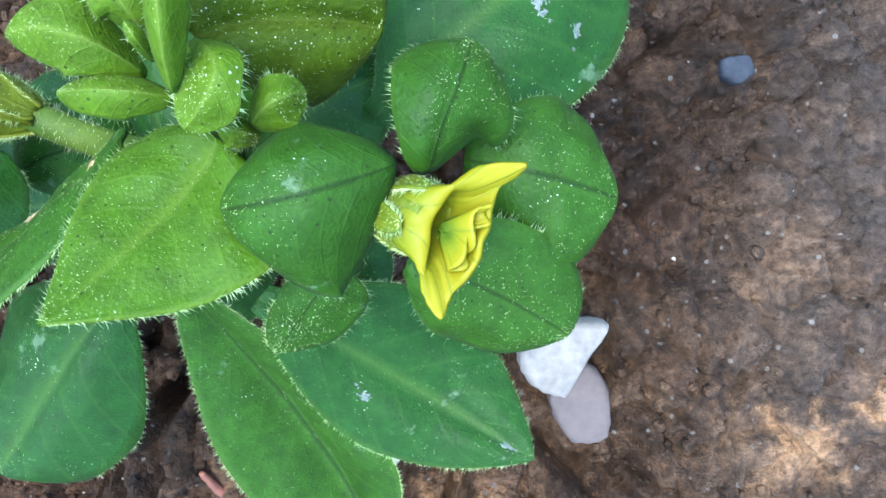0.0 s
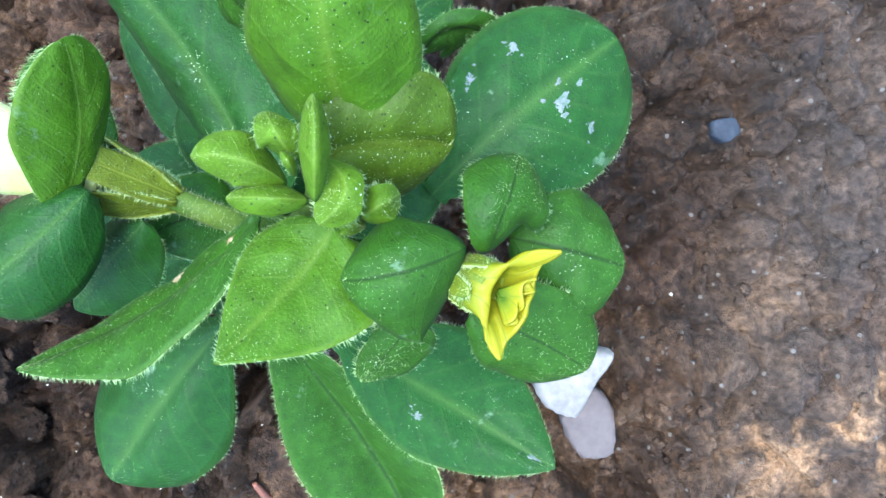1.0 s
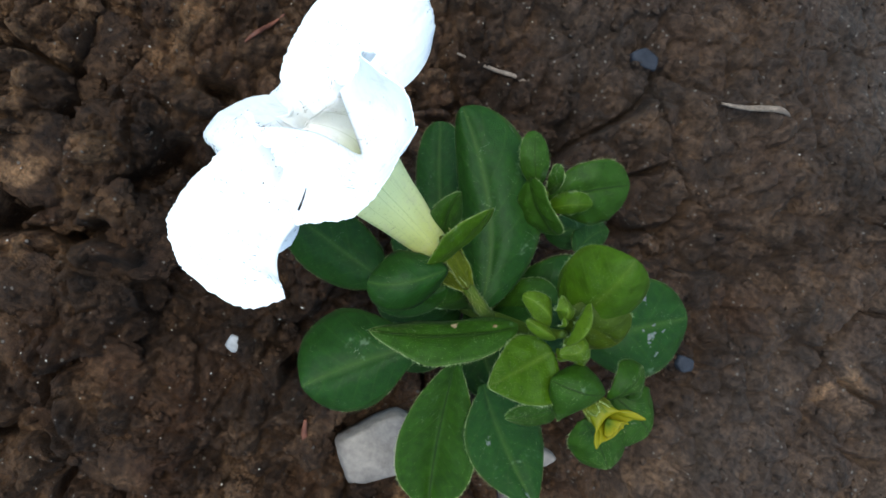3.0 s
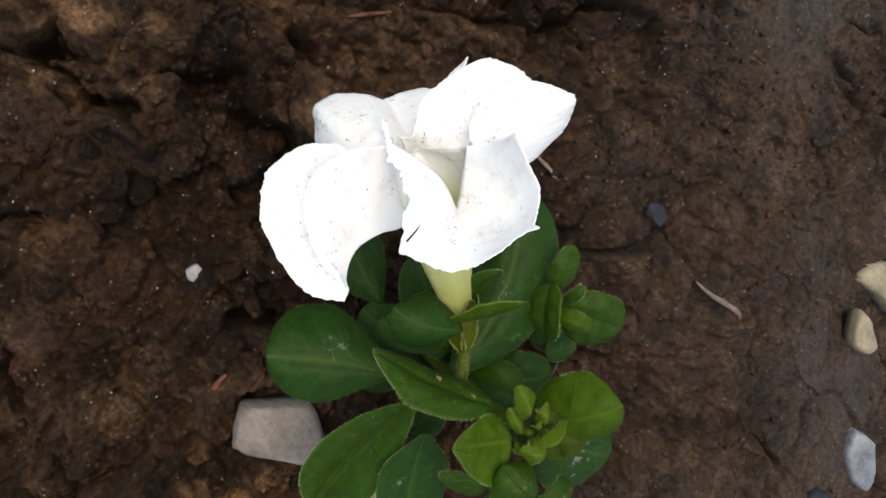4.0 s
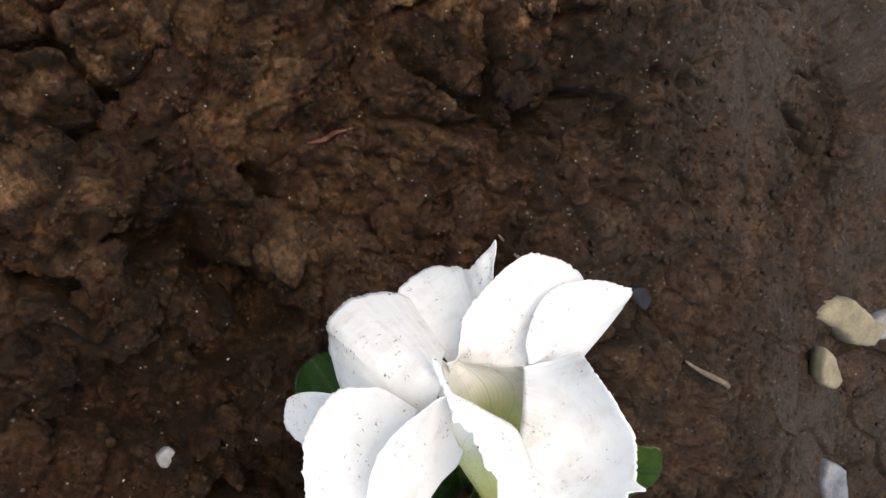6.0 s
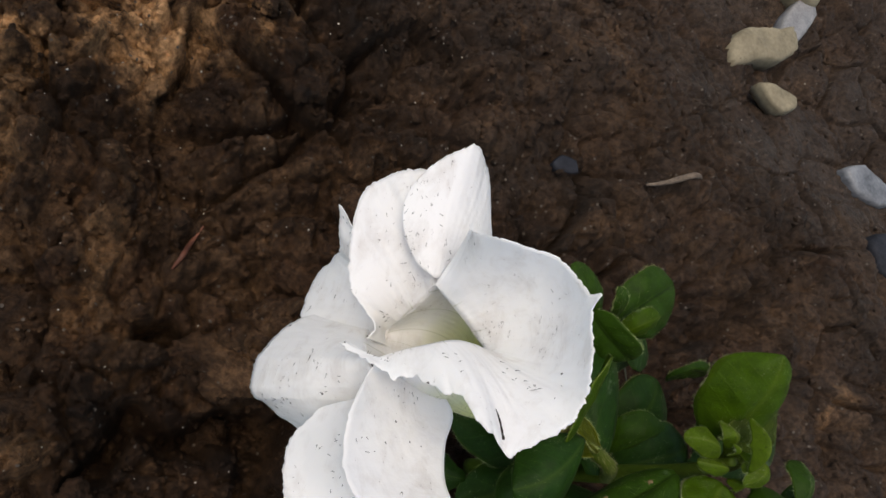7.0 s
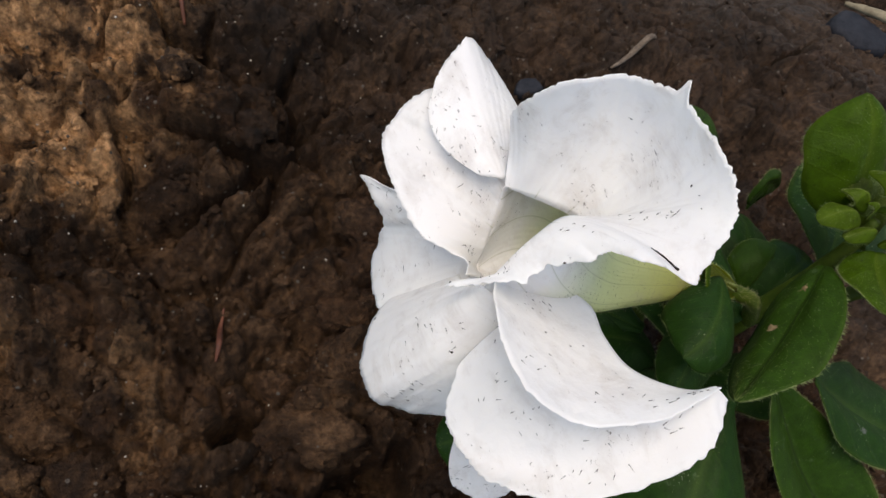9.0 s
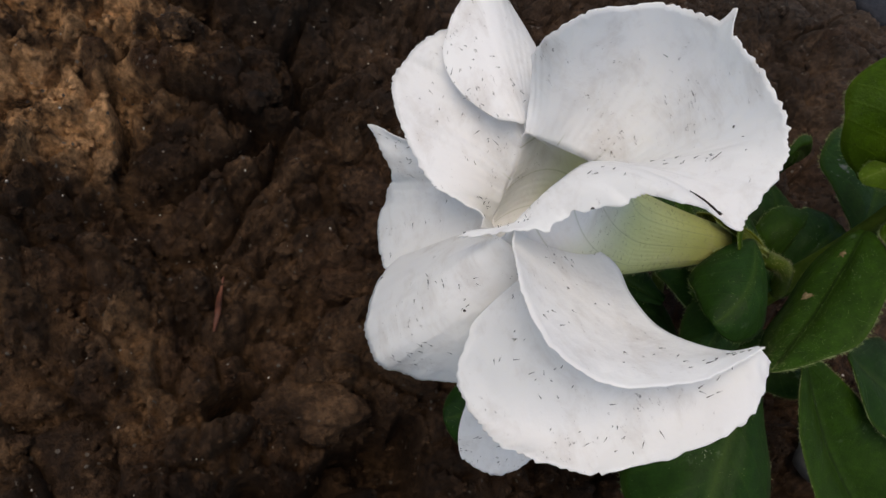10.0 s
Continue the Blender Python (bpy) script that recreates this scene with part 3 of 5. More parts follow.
def petunia_leaf(parent, style, base, mid, tip, left, right, cup=0.1, widest=0.5, wave=0.5, label="", foot=0.16, blunt=0.42, neck=0.5, hairs=1.0, fur=1.0, thick=0.45, keel=0.2, crust=(), scars=()):
    """One leaf. base, mid and tip lie on its midrib, left and right on its edges at the widest place (millimetres).
    cup bends the halves, wave ruffles the edge, foot is the stalk's width as a share of the leaf's."""
    leaf_seed[0] += 1
    rng = np.random.default_rng(leaf_seed[0])
    b, m, t, le, ri = (np.array(p, float) * MM for p in (base, mid, tip, left, right))
    rows, cols = 31, 17
    s = 1 - (1 - np.linspace(0, 1, rows)[:, None]) ** 1.45
    rib = b * (1 - s) * (1 - 2 * s) + m * 4 * s * (1 - s) + t * s * (2 * s - 1)
    tangent = b * (4 * s - 3) + m * (4 - 8 * s) + t * (4 * s - 1)
    tangent /= np.linalg.norm(tangent, axis=1)[:, None]
    # outline: rises from the stalk, full at the widest place, rounded to a blunt point
    warp = s[:, 0] ** (math.log(0.5) / math.log(widest))
    ahead = np.clip((s[:, 0] - widest) / (1 - widest), 0, 1)
    prof = np.where(s[:, 0] < widest, np.sin(np.pi * warp) ** neck, (1 - ahead ** (2.3 - 0.5 * min(1, max(0, (blunt - 0.45) / 0.4)))) ** (blunt + 0.08))
    prof = np.maximum(prof, foot * (1 - s[:, 0]) * (s[:, 0] < 0.6))
    prof[-1] = 0.0
    v = np.linspace(-1, 1, cols)
    pts = np.empty((rows, cols, 3))
    normal0 = np.cross(tangent[rows // 2], ri - le)
    normal0 /= np.linalg.norm(normal0)
    if normal0[2] < 0:
        normal0 = -normal0
    size = np.linalg.norm(ri - le) / 2
    ph = rng.uniform(0, 6.28, 4)
    half, bend = (ri - le) / 2, (ri + le) / 2 - m
    half_s = half - tangent * (tangent @ half)[:, None]
    half_s *= np.linalg.norm(half) / (np.linalg.norm(half_s, axis=1)[:, None] + 1e-9)
    bend_s = bend - tangent * (tangent @ bend)[:, None] * 0.8
    for j, vj in enumerate(v):
        k = abs(vj)
        soft_k = (math.sqrt(vj * vj + keel) - math.sqrt(keel)) / (math.sqrt(1 + keel) - math.sqrt(keel))
        lift = cup * (k * k - soft_k) * size * 2.2
        ruffle = wave * 0.10 * size * k * k * (np.sin(9 * s[:, 0] + ph[0] + (2.0 if vj > 0 else 0)) + 0.6 * np.sin(17 * s[:, 0] + ph[1] - 1.5 * vj))
        quilt = 0.028 * size * np.sin(20 * (s[:, 0] - 0.28 * k) + ph[2]) * np.sin(np.pi * k)
        pillow = size * min(1, max(0, (size / MM - 3) / 3)) * (0.11 * math.sin(math.pi * min(1, 1.15 * k)) ** 1.2 - 0.13 * k**4)
        dents = 0.07 * size * fbm(s[:, 0] * 3 + 10 * leaf_seed[0], 0 * s[:, 0] + 1.5 * vj, 1.0, 3, 90)
        pts[:, j] = rib + half_s * (vj * prof)[:, None] + bend_s * (soft_k * prof)[:, None] + normal0 * ((lift + ruffle + quilt + dents + pillow) * prof)[:, None]
    pts[:, cols // 2] -= normal0 * (0.035 * size * prof)[:, None]
    uv = np.stack(np.broadcast_arrays(s, (0.5 + 0.5 * v)[None]), -1)
    me = grid_mesh("leaf", pts, uv)
    ob = part("leaf", me, LEAF[style], parent, label)
    thicken(ob, thick * MM)
    for spots, mat, name in ((crust, CRUST, "dust_crust"), (scars, SCAR, "leaf_scar")):
        for at_s, at_v, wide in spots:
            cluster = bmesh.new()
            for q in range(8 if name == "dust_crust" else 1):
                near_s, near_v = (0.0, 0.0) if q == 0 else rng.normal(0, 0.24 * wide * MM / size, 2) * (0.5, 1.0)
                scale = leaf_patch(name, pts, at_s + near_s, np.clip(at_v + near_v, -0.9, 0.9), wide * (0.75 if q == 0 else rng.uniform(0.08, 0.34)), normal0, rng)
                cluster.from_mesh(scale)
                bpy.data.meshes.remove(scale)
            part(name, cluster, mat, ob)
    # down: a fringe along both edges and a sparse fur on the face
    if hairs:
        run = np.linalg.norm(t - m) + np.linalg.norm(m - b)
        count = int(240 * hairs * run / 0.02) // 2
        roots, ways = [], []
        k = rng.uniform(1, rows - 2, count)
        i = k.astype(int)
        f = (k - i)[:, None]
        for j, inner in ((0, 1), (cols - 1, cols - 2)):
            p = pts[i, j] * (1 - f) + pts[i + 1, j] * f
            w = pts[i, j] - pts[i, inner]
            w = w / (np.linalg.norm(w, axis=1)[:, None] + 1e-9) + rng.normal(0, 0.35, (count, 3))
            roots.append(p)
            ways.append(w)
        dense = int(1.7 * fur * count)
        fi, fj = rng.integers(2, rows - 2, dense), rng.integers(1, cols - 1, dense)
        p = pts[fi, fj] + rng.uniform(0, 1, (dense, 1)) * (pts[fi + 1, fj] - pts[fi, fj]) + rng.uniform(0, 1, (dense, 1)) * (pts[fi, fj - 1] - pts[fi, fj])
        roots.append(p + normal0 * 0.2 * MM)
        ways.append(normal0 + rng.normal(0, 0.45, (dense, 3)))
        roots, ways = np.concatenate(roots), np.concatenate(ways)
        ways /= np.linalg.norm(ways, axis=1)[:, None]
        fur = part("leaf_hair", hair_mesh("leaf_hair", roots, ways, np.concatenate([rng.uniform(0.5, 1.15, 2 * count), rng.uniform(0.10, 0.32, dense)]) * MM, 0.035 * MM), HAIR, ob, "fine pale down")
        tagged(fur, kind="stuff")
    return ob


petunia_leaf(plant, "young", (-25.0, 11.0, 109.0), (-25.8, 20.0, 122.5), (-26.0, 29.5, 128.0), (-36.2, 20.5, 114.0), (-15.8, 19.0, 117.0), cup=0.12, widest=0.42, blunt=0.45, neck=0.4, foot=0.5, fur=3)
# lower half of the leaf above, folded down, its shade in the colour
petunia_leaf(plant, "shaded_fold", (-28.0, 9.5, 113.0), (-20.3, 10.8, 113.5), (-11.8, 11.0, 110.0), (-21.8, 18.2, 118.5), (-17.4, 3.6, 105.0), cup=0.15, widest=0.5, neck=0.4, foot=0.5, fur=3)
petunia_leaf(plant, "mature", (-14.2, 5.3, 86.0), (-1.5, 17.4, 88.0), (15.9, 31.1, 82.0), (-8.5, 30.1, 86.0), (11.6, 7.9, 86.0), widest=0.6, cup=0.15, neck=0.75, crust=((0.35, -0.7, 5), (0.52, -0.6, 3.5), (0.54, 0.2, 5), (0.57, 0.6, 3)))
petunia_leaf(plant, "mid", (-7.6, -2.3, 114.0), (-5.6, 3.3, 117.0), (-3.5, 9.6, 112.0), (-10.1, 2.7, 117.0), (-0.0, 4.7, 110.0), widest=0.55, cup=0.2, fur=3)
petunia_leaf(plant, "mid", (-3.8, -0.7, 106.0), (4.4, -2.5, 108.0), (11.9, -4.7, 104.0), (3.2, 5.6, 105.0), (5.6, -13.6, 104.0), cup=0.1, fur=3)
petunia_leaf(plant, "mid", (-9.4, -10.6, 110.0), (-1.7, -13.6, 108.0), (7.4, -18.9, 103.0), (3.8, -8.2, 108.0), (-5.0, -19.9, 104.0), widest=0.55, cup=0.1, fur=3)
petunia_leaf(plant, "mid", (-10.3, -1.7, 116.0), (-17.6, -4.3, 121.0), (-24.8, -5.6, 117.0), (-17.3, -14.3, 112.0), (-18.3, 2.2, 115.0), widest=0.5, cup=-0.1, fur=3)
petunia_leaf(plant, "young", (-26.6, 0.7, 112.0), (-31.2, -6.4, 113.0), (-39.0, -15.0, 120.0), (-37.3, -1.3, 112.0), (-21.4, -10.5, 117.0), widest=0.42, cup=0.2, blunt=0.85, fur=3)
petunia_leaf(plant, "mid", (-16.2, -11.1, 108.0), (-19.4, -15.5, 106.0), (-24.0, -21.5, 100.0), (-22.2, -14.3, 106.0), (-15.0, -17.8, 102.0), cup=0.2, fur=3)
petunia_leaf(plant, "mature", (-29.6, -17.9, 84.0), (-11.9, -30.9, 74.0), (8.3, -43.5, 73.4), (-0.8, -22.6, 73.0), (-18.4, -39.7, 76.0), widest=0.5, cup=0.05, blunt=0.8, neck=0.8, crust=((0.33, 0.4, 2.5), (0.82, 0.1, 5)))
petunia_leaf(plant, "mid", (-40.5, -15.2, 84.0), (-27.5, -41.1, 63.0), (-16.8, -62.9, 56.0), (-17.9, -36.0, 74.0), (-41.9, -42.6, 71.0), widest=0.55, cup=0.1, neck=0.7, keel=0.015)
petunia_leaf(plant, "mature", (-47.5, -15.0, 78.0), (-62.0, -31.0, 72.5), (-73.5, -47.5, 68.0), (-51.0, -39.0, 71.0), (-78.0, -26.0, 61.0), widest=0.6, cup=0.1, neck=0.9)
petunia_leaf(plant, "mid", (-36.5, 1.3, 108.0), (-52.0, -11.0, 103.0), (-69.5, -19.0, 105.5), (-51.8, -17.0, 111.5), (-55.5, -8.5, 94.0), widest=0.45, cup=0.1, blunt=0.85, fur=3, scars=((0.1, 0.2, 3), (0.3, 0.35, 3.5)))
petunia_leaf(plant, "young", (-64.5, 1.6, 104.5), (-60.3, 12.0, 106.0), (-59.4, 23.3, 112.0), (-64.3, 15.4, 114.2), (-58.0, 14.6, 102.2), widest=0.57, cup=0.2, blunt=0.46, keel=0.05)
petunia_leaf(plant, "mid", (-61.0, 6.0, 97.0), (-66.0, 15.0, 99.5), (-67.0, 24.5, 101.5), (-70.0, 13.5, 103.0), (-61.0, 17.5, 95.0), widest=0.5, cup=0.15, blunt=0.8, keel=0.05)
petunia_leaf(plant, "mature", (-39.0, 0.0, 40.0), (-55.0, 6.0, 56.0), (-74.0, 10.0, 58.0), (-57.5, -2.7, 54.5), (-52.5, 14.7, 54.5), widest=0.55, cup=0.1, neck=0.8)
petunia_leaf(plant, "mature", (-39.0, -2.0, 38.0), (-50.0, -8.0, 52.0), (-66.0, -14.0, 52.0), (-46.3, -16.2, 50.5), (-53.7, 0.2, 50.5), widest=0.55, cup=0.1, neck=0.8)
petunia_leaf(plant, "mature", (-38.0, -3.0, 40.0), (-42.0, -16.0, 52.0), (-48.0, -30.0, 48.0), (-34.5, -18.8, 50.5), (-49.5, -13.2, 50.5), widest=0.55, cup=0.1, neck=0.8)
petunia_leaf(plant, "mature", (-36.0, -2.0, 40.0), (-26.0, -12.0, 56.0), (-16.0, -22.0, 58.0), (-19.6, -5.6, 54.5), (-32.4, -18.4, 54.5), widest=0.55, cup=0.1, neck=0.8)
petunia_leaf(plant, "mature", (-36.0, 1.0, 42.0), (-26.0, 10.0, 58.0), (-16.0, 20.0, 58.0), (-32.2, 16.5, 56.5), (-19.8, 3.5, 56.5), widest=0.55, cup=0.1, neck=0.8)
petunia_leaf(plant, "mature", (-39.0, 2.0, 50.0), (-48.0, 12.0, 70.0), (-58.0, 22.0, 72.0), (-53.8, 6.5, 68.5), (-42.2, 17.5, 68.5), widest=0.55, cup=0.1, neck=0.8)
petunia_leaf(plant, "mid", (-38.0, 0.0, 60.0), (-50.0, 2.0, 80.0), (-60.0, -2.0, 84.0), (-49.4, -5.0, 78.5), (-50.6, 9.0, 78.5), widest=0.55, cup=0.1, neck=0.8)
petunia_leaf(plant, "mid", (-37.0, 0.0, 62.0), (-30.0, 8.0, 80.0), (-22.0, 14.0, 84.0), (-35.5, 13.8, 78.5), (-24.5, 2.2, 78.5), widest=0.55, cup=0.1, neck=0.8)
petunia_leaf(plant, "mature", (-34.0, 3.0, 55.0), (-24.0, 16.0, 73.0), (-16.0, 30.0, 70.0), (-31.5, 21.0, 71.5), (-16.5, 11.0, 71.5), widest=0.55, cup=0.1, neck=0.8)
petunia_leaf(plant, "mature", (-36.0, 0.0, 68.0), (-24.0, 6.0, 84.0), (-13.0, 11.0, 82.0), (-27.9, 14.1, 82.5), (-20.1, -2.1, 82.5), widest=0.55, cup=0.1, neck=0.8)
petunia_leaf(plant, "mature", (-59.9, 5.0, 105.0), (-68.0, -3.8, 108.0), (-76.0, -8.5, 105.0), (-67.0, -11.8, 103.5), (-72.0, 2.8, 102.5), widest=0.5, cup=-0.1)
petunia_leaf(plant, "mature", (-56.0, 0.8, 96.0), (-63.5, -6.2, 92.0), (-69.9, -13.0, 88.0), (-59.6, -11.9, 88.0), (-66.9, -1.7, 88.0), widest=0.5)
petunia_leaf(plant, "mature", (-52.5, 6.8, 60.0), (-66.6, 26.8, 52.0), (-77.9, 48.4, 45.0), (-77.4, 31.0, 48.0), (-60.5, 36.9, 52.0), widest=0.5, neck=0.75)
petunia_leaf(plant, "mature", (-41.2, -1.1, 82.0), (-52.7, 25.1, 80.0), (-76.2, 50.4, 72.0), (-65.5, 33.8, 72.0), (-41.8, 33.0, 80.0), widest=0.5, cup=0.2, neck=0.75)
petunia_leaf(plant, "mature", (-64.4, -7.5, 52.0), (-87.6, -6.1, 44.0), (-108.0, -4.0, 35.0), (-87.0, -18.5, 38.0), (-92.6, 5.3, 40.0), widest=0.5, neck=0.75)
petunia_leaf(plant, "mid", (-16.7, 29.7, 76.0), (-11.0, 33.0, 80.0), (-3.7, 33.3, 74.0), (-12.6, 33.7, 82.0), (-8.2, 31.1, 70.0))
petunia_leaf(plant, "mature", (-20.4, 32.1, 66.0), (-17.0, 40.3, 62.0), (-11.0, 46.2, 55.0), (-21.4, 42.9, 60.0), (-12.3, 38.4, 60.0))
petunia_leaf(plant, "mid", (-45.6, 40.2, 82.0), (-51.4, 45.9, 86.0), (-55.1, 53.3, 84.0), (-55.9, 45.7, 85.0), (-47.7, 48.5, 85.0), cup=0.1)
petunia_leaf(plant, "mid", (-41.2, 40.5, 82.0), (-43.8, 43.0, 90.0), (-46.1, 47.1, 92.0), (-45.8, 42.6, 90.0), (-41.9, 44.3, 90.0))
petunia_leaf(plant, "mid", (-39.9, 38.4, 80.0), (-31.4, 47.7, 84.0), (-21.6, 55.8, 82.0), (-38.7, 51.8, 86.0), (-22.0, 42.3, 80.0), widest=0.55, cup=0.15)
petunia_leaf(plant, "mid", (-49.1, 40.5, 84.0), (-42.6, 33.8, 86.0), (-33.2, 31.3, 82.0), (-45.8, 30.5, 80.0), (-41.2, 35.0, 92.0), cup=0.2)
petunia_leaf(plant, "mature", (-31.9, 33.4, 62.0), (-22.3, 39.2, 62.0), (-12.6, 46.5, 55.0), (-25.5, 43.6, 60.0), (-18.1, 34.3, 58.0))
petunia_leaf(plant, "young", (-40.5, 35.7, 84.0), (-36.4, 39.4, 91.0), (-30.5, 43.1, 89.0), (-37.7, 43.0, 90.0), (-34.9, 37.5, 88.0), cup=0.2)
petunia_leaf(plant, "sprout", (-31.8, 5.8, 115.0), (-35.9, 8.3, 120.0), (-42.3, 8.8, 117.0), (-36.4, 5.4, 117.0), (-37.0, 11.6, 117.0), cup=0.25, fur=3)
petunia_leaf(plant, "sprout", (-30.1, 8.4, 117.0), (-31.4, 10.9, 121.0), (-33.5, 13.8, 118.0), (-34.4, 11.2, 119.0), (-29.5, 11.2, 119.0), cup=0.2, fur=3)
petunia_leaf(plant, "sprout", (-27.4, 3.7, 121.0), (-26.6, 9.3, 126.0), (-27.6, 15.4, 121.0), (-28.9, 9.6, 122.0), (-25.7, 9.6, 122.0), cup=-0.2, fur=3)
petunia_leaf(plant, "sprout", (-26.8, 8.4, 117.0), (-23.8, 5.0, 122.0), (-27.2, 1.0, 119.0), (-22.0, 4.7, 121.0), (-27.8, 4.4, 119.0), cup=0.3, fur=3)
petunia_leaf(plant, "sprout", (-22.8, 1.8, 114.0), (-20.3, 3.2, 118.0), (-18.3, 4.6, 114.0), (-20.9, 5.7, 116.0), (-19.3, 1.2, 114.0), cup=0.3, fur=3)
petunia_leaf(plant, "sprout", (-29.0, 3.8, 116.0), (-33.0, 4.0, 119.0), (-38.2, 4.0, 117.0), (-33.8, 2.0, 117.0), (-34.2, 6.0, 115.0), cup=-0.2, fur=3)
petunia_leaf(plant, "sprout", (-26.3, 1.8, 113.0), (-24.3, 1.2, 116.0), (-22.5, 0.8, 113.0), (-24.6, -0.3, 113.0), (-24.2, 2.2, 114.0), cup=0.3, fur=3)
petunia_leaf(plant, "sprout", (-30.4, 6.8, 117.0), (-30.2, 7.8, 121.0), (-31.3, 9.1, 120.0), (-30.8, 7.6, 120.0), (-29.9, 8.1, 120.0), cup=0.3, fur=3)

# stems
part("stem", rod([(-0.038, -0.002, -0.006), (-0.037, -0.001, 0.04), (-0.036, 0.0, 0.08), (-0.030, 0.003, 0.104), (-0.028, 0.006, 0.117)], [0.0030, 0.0027, 0.0024, 0.0018, 0.0010], 12, 0.05), STEM, plant)
part("stem", rod([(-0.0375, 0.0, 0.02), (-0.041, 0.016, 0.045), (-0.042, 0.033, 0.07), (-0.043, 0.0395, 0.085)], [0.0022, 0.002, 0.0016, 0.0010], 12, 0.05), STEM, plant)
part("stem", rod([(-0.036, 0.0, 0.082), (-0.024, -0.004, 0.098), (-0.013, -0.005, 0.108), (-0.0105, -0.0055, 0.1125)], [0.0019, 0.0017, 0.0015, 0.0017], 12, 0.05), STEM, plant)
part("flower_stalk", rod([(-0.0365, -0.0005, 0.080), (-0.044, 0.001, 0.092), (-0.0515, 0.004, 0.0955), (-0.061, 0.0075, 0.0985)], [0.0021, 0.0018, 0.0018, 0.0024], 12, 0.05), STEM, plant)
down_rng = np.random.default_rng(55)
along_k = down_rng.uniform(0, 1, 700)
down_root = curve_at(np.array([(-0.0365, -0.0005, 0.080), (-0.044, 0.001, 0.092), (-0.0515, 0.004, 0.0955), (-0.061, 0.0075, 0.0985)]), 2.999 * along_k)
down_way = down_rng.normal(0, 1, (700, 3))
down_way -= np.outer(down_way @ np.array((-0.86, 0.25, 0.45)), (-0.86, 0.25, 0.45))
down_way /= np.linalg.norm(down_way, axis=1)[:, None]
stalk_down = part("stalk_hair", hair_mesh("stalk_hair", down_root + 0.0017 * down_way, down_way, down_rng.uniform(0.5, 1.2, 700) * MM, 0.03 * MM), TUBE_HAIR, plant, "fine pale down on the flower stalk")
tagged(stalk_down, kind="stuff")


# ---- the white bloom ----
# Each petal is a sheet spun between its edge at the throat, a line half-way out and its rim (millimetres).
UP_THROAT = [(-106, 27, 118.5), (-103.5, 25, 119), (-101, 23, 119.5), (-98, 20.5, 119.5), (-95.5, 18.5, 119), (-94, 17, 119.5), (-95.5, 16.2, 122.5), (-98, 15.8, 125.5), (-100.5, 15.5, 127.5), (-103.4, 15.1, 129), (-106, 14.3, 129.8), (-109, 13, 129.8), (-112.5, 11.4, 128.5), (-116, 9.6, 124.5), (-120.5, 12, 117.5)]
UP_MID = [(-104.5, 32, 121.5), (-103, 29, 127), (-97.5, 28.5, 131), (-91, 26, 132), (-88, 21.5, 133), (-88.3, 15, 135.5), (-89.5, 11, 137.5), (-92.5, 8.5, 138.8), (-96.5, 7, 138.3), (-99.5, 7.2, 138.2), (-103.5, 8, 138.5), (-107, 9.2, 136), (-111.8, 9.3, 130.8), (-116, 9, 124.8), (-121, 12, 118)]
UP_RIM = [(-103, 38, 124), (-105, 34, 134.5), (-102.6, 31.3, 142), (-93, 30, 144), (-87.8, 25.5, 146), (-87.2, 17, 148), (-86.8, 9.4, 148.5), (-88.5, 3.5, 147.5), (-93, -1, 145.5), (-97.6, -3.2, 143.5), (-103, -0.6, 145), (-106, 4.4, 139.5), (-111.5, 6.5, 131.5), (-116.5, 7.8, 125.5), (-121.7, 11.8, 117.6)]
NORTH_THROAT = [(-109, 15.5, 104), (-110, 18.5, 104), (-108.5, 20.5, 107), (-107.5, 22.5, 109.5), (-106.5, 24, 112), (-106, 25.5, 114), (-105.7, 26.5, 116), (-104.5, 27, 117)]
NORTH_MID = [(-112.8, 15, 109), (-112.5, 18.5, 107.5), (-114.5, 22.5, 110.3), (-115, 28, 111.8), (-114.5, 33, 113), (-113, 37.5, 114.5), (-109, 39, 117), (-104, 38, 116)]
NORTH_RIM = [(-116, 14.5, 112), (-114.5, 18.2, 109.8), (-120.6, 24.5, 110), (-122.8, 34, 110), (-123, 42, 110), (-120, 47.8, 110.3), (-112, 52, 113.5), (-104, 50, 114)]
STRIP_THROAT = [(-110, 29.5, 119.4), (-107.8, 28.3, 120.3), (-106.6, 28, 119.9), (-105.5, 28.5, 119.2), (-105, 28, 117.5), (-100, 26, 114.5)]
STRIP_MID = [(-115, 39.5, 117.6), (-111, 41.5, 120), (-107, 42.5, 120.8), (-104, 42.5, 120.3), (-98.5, 41.5, 117.5), (-93.5, 38, 113)]
STRIP_RIM = [(-113, 48.5, 118.2), (-109.5, 53.5, 119.3), (-106, 56, 120.5), (-102.5, 58.2, 120.3), (-96, 55, 113), (-93, 50, 107.5)]
LOW_THROAT = [(-109, 30, 107), (-109, 29, 106), (-109, 27.5, 105.5), (-108.5, 25.5, 105), (-108.5, 23, 104.5), (-109.5, 19.5, 104.5), (-110, 16.5, 104.5)]
LOW_MID = [(-118, 36.5, 102.5), (-118.5, 37.5, 100), (-117.5, 33.5, 98), (-117, 31.5, 94), (-118, 28, 92), (-119, 22, 91.5), (-118, 18, 95)]
LOW_RIM = [(-121.5, 40.5, 100), (-123.5, 44.8, 96.5), (-121.5, 37, 93), (-120, 37, 84), (-122.3, 32.5, 78), (-124.5, 22.6, 80.5), (-123, 18, 87)]
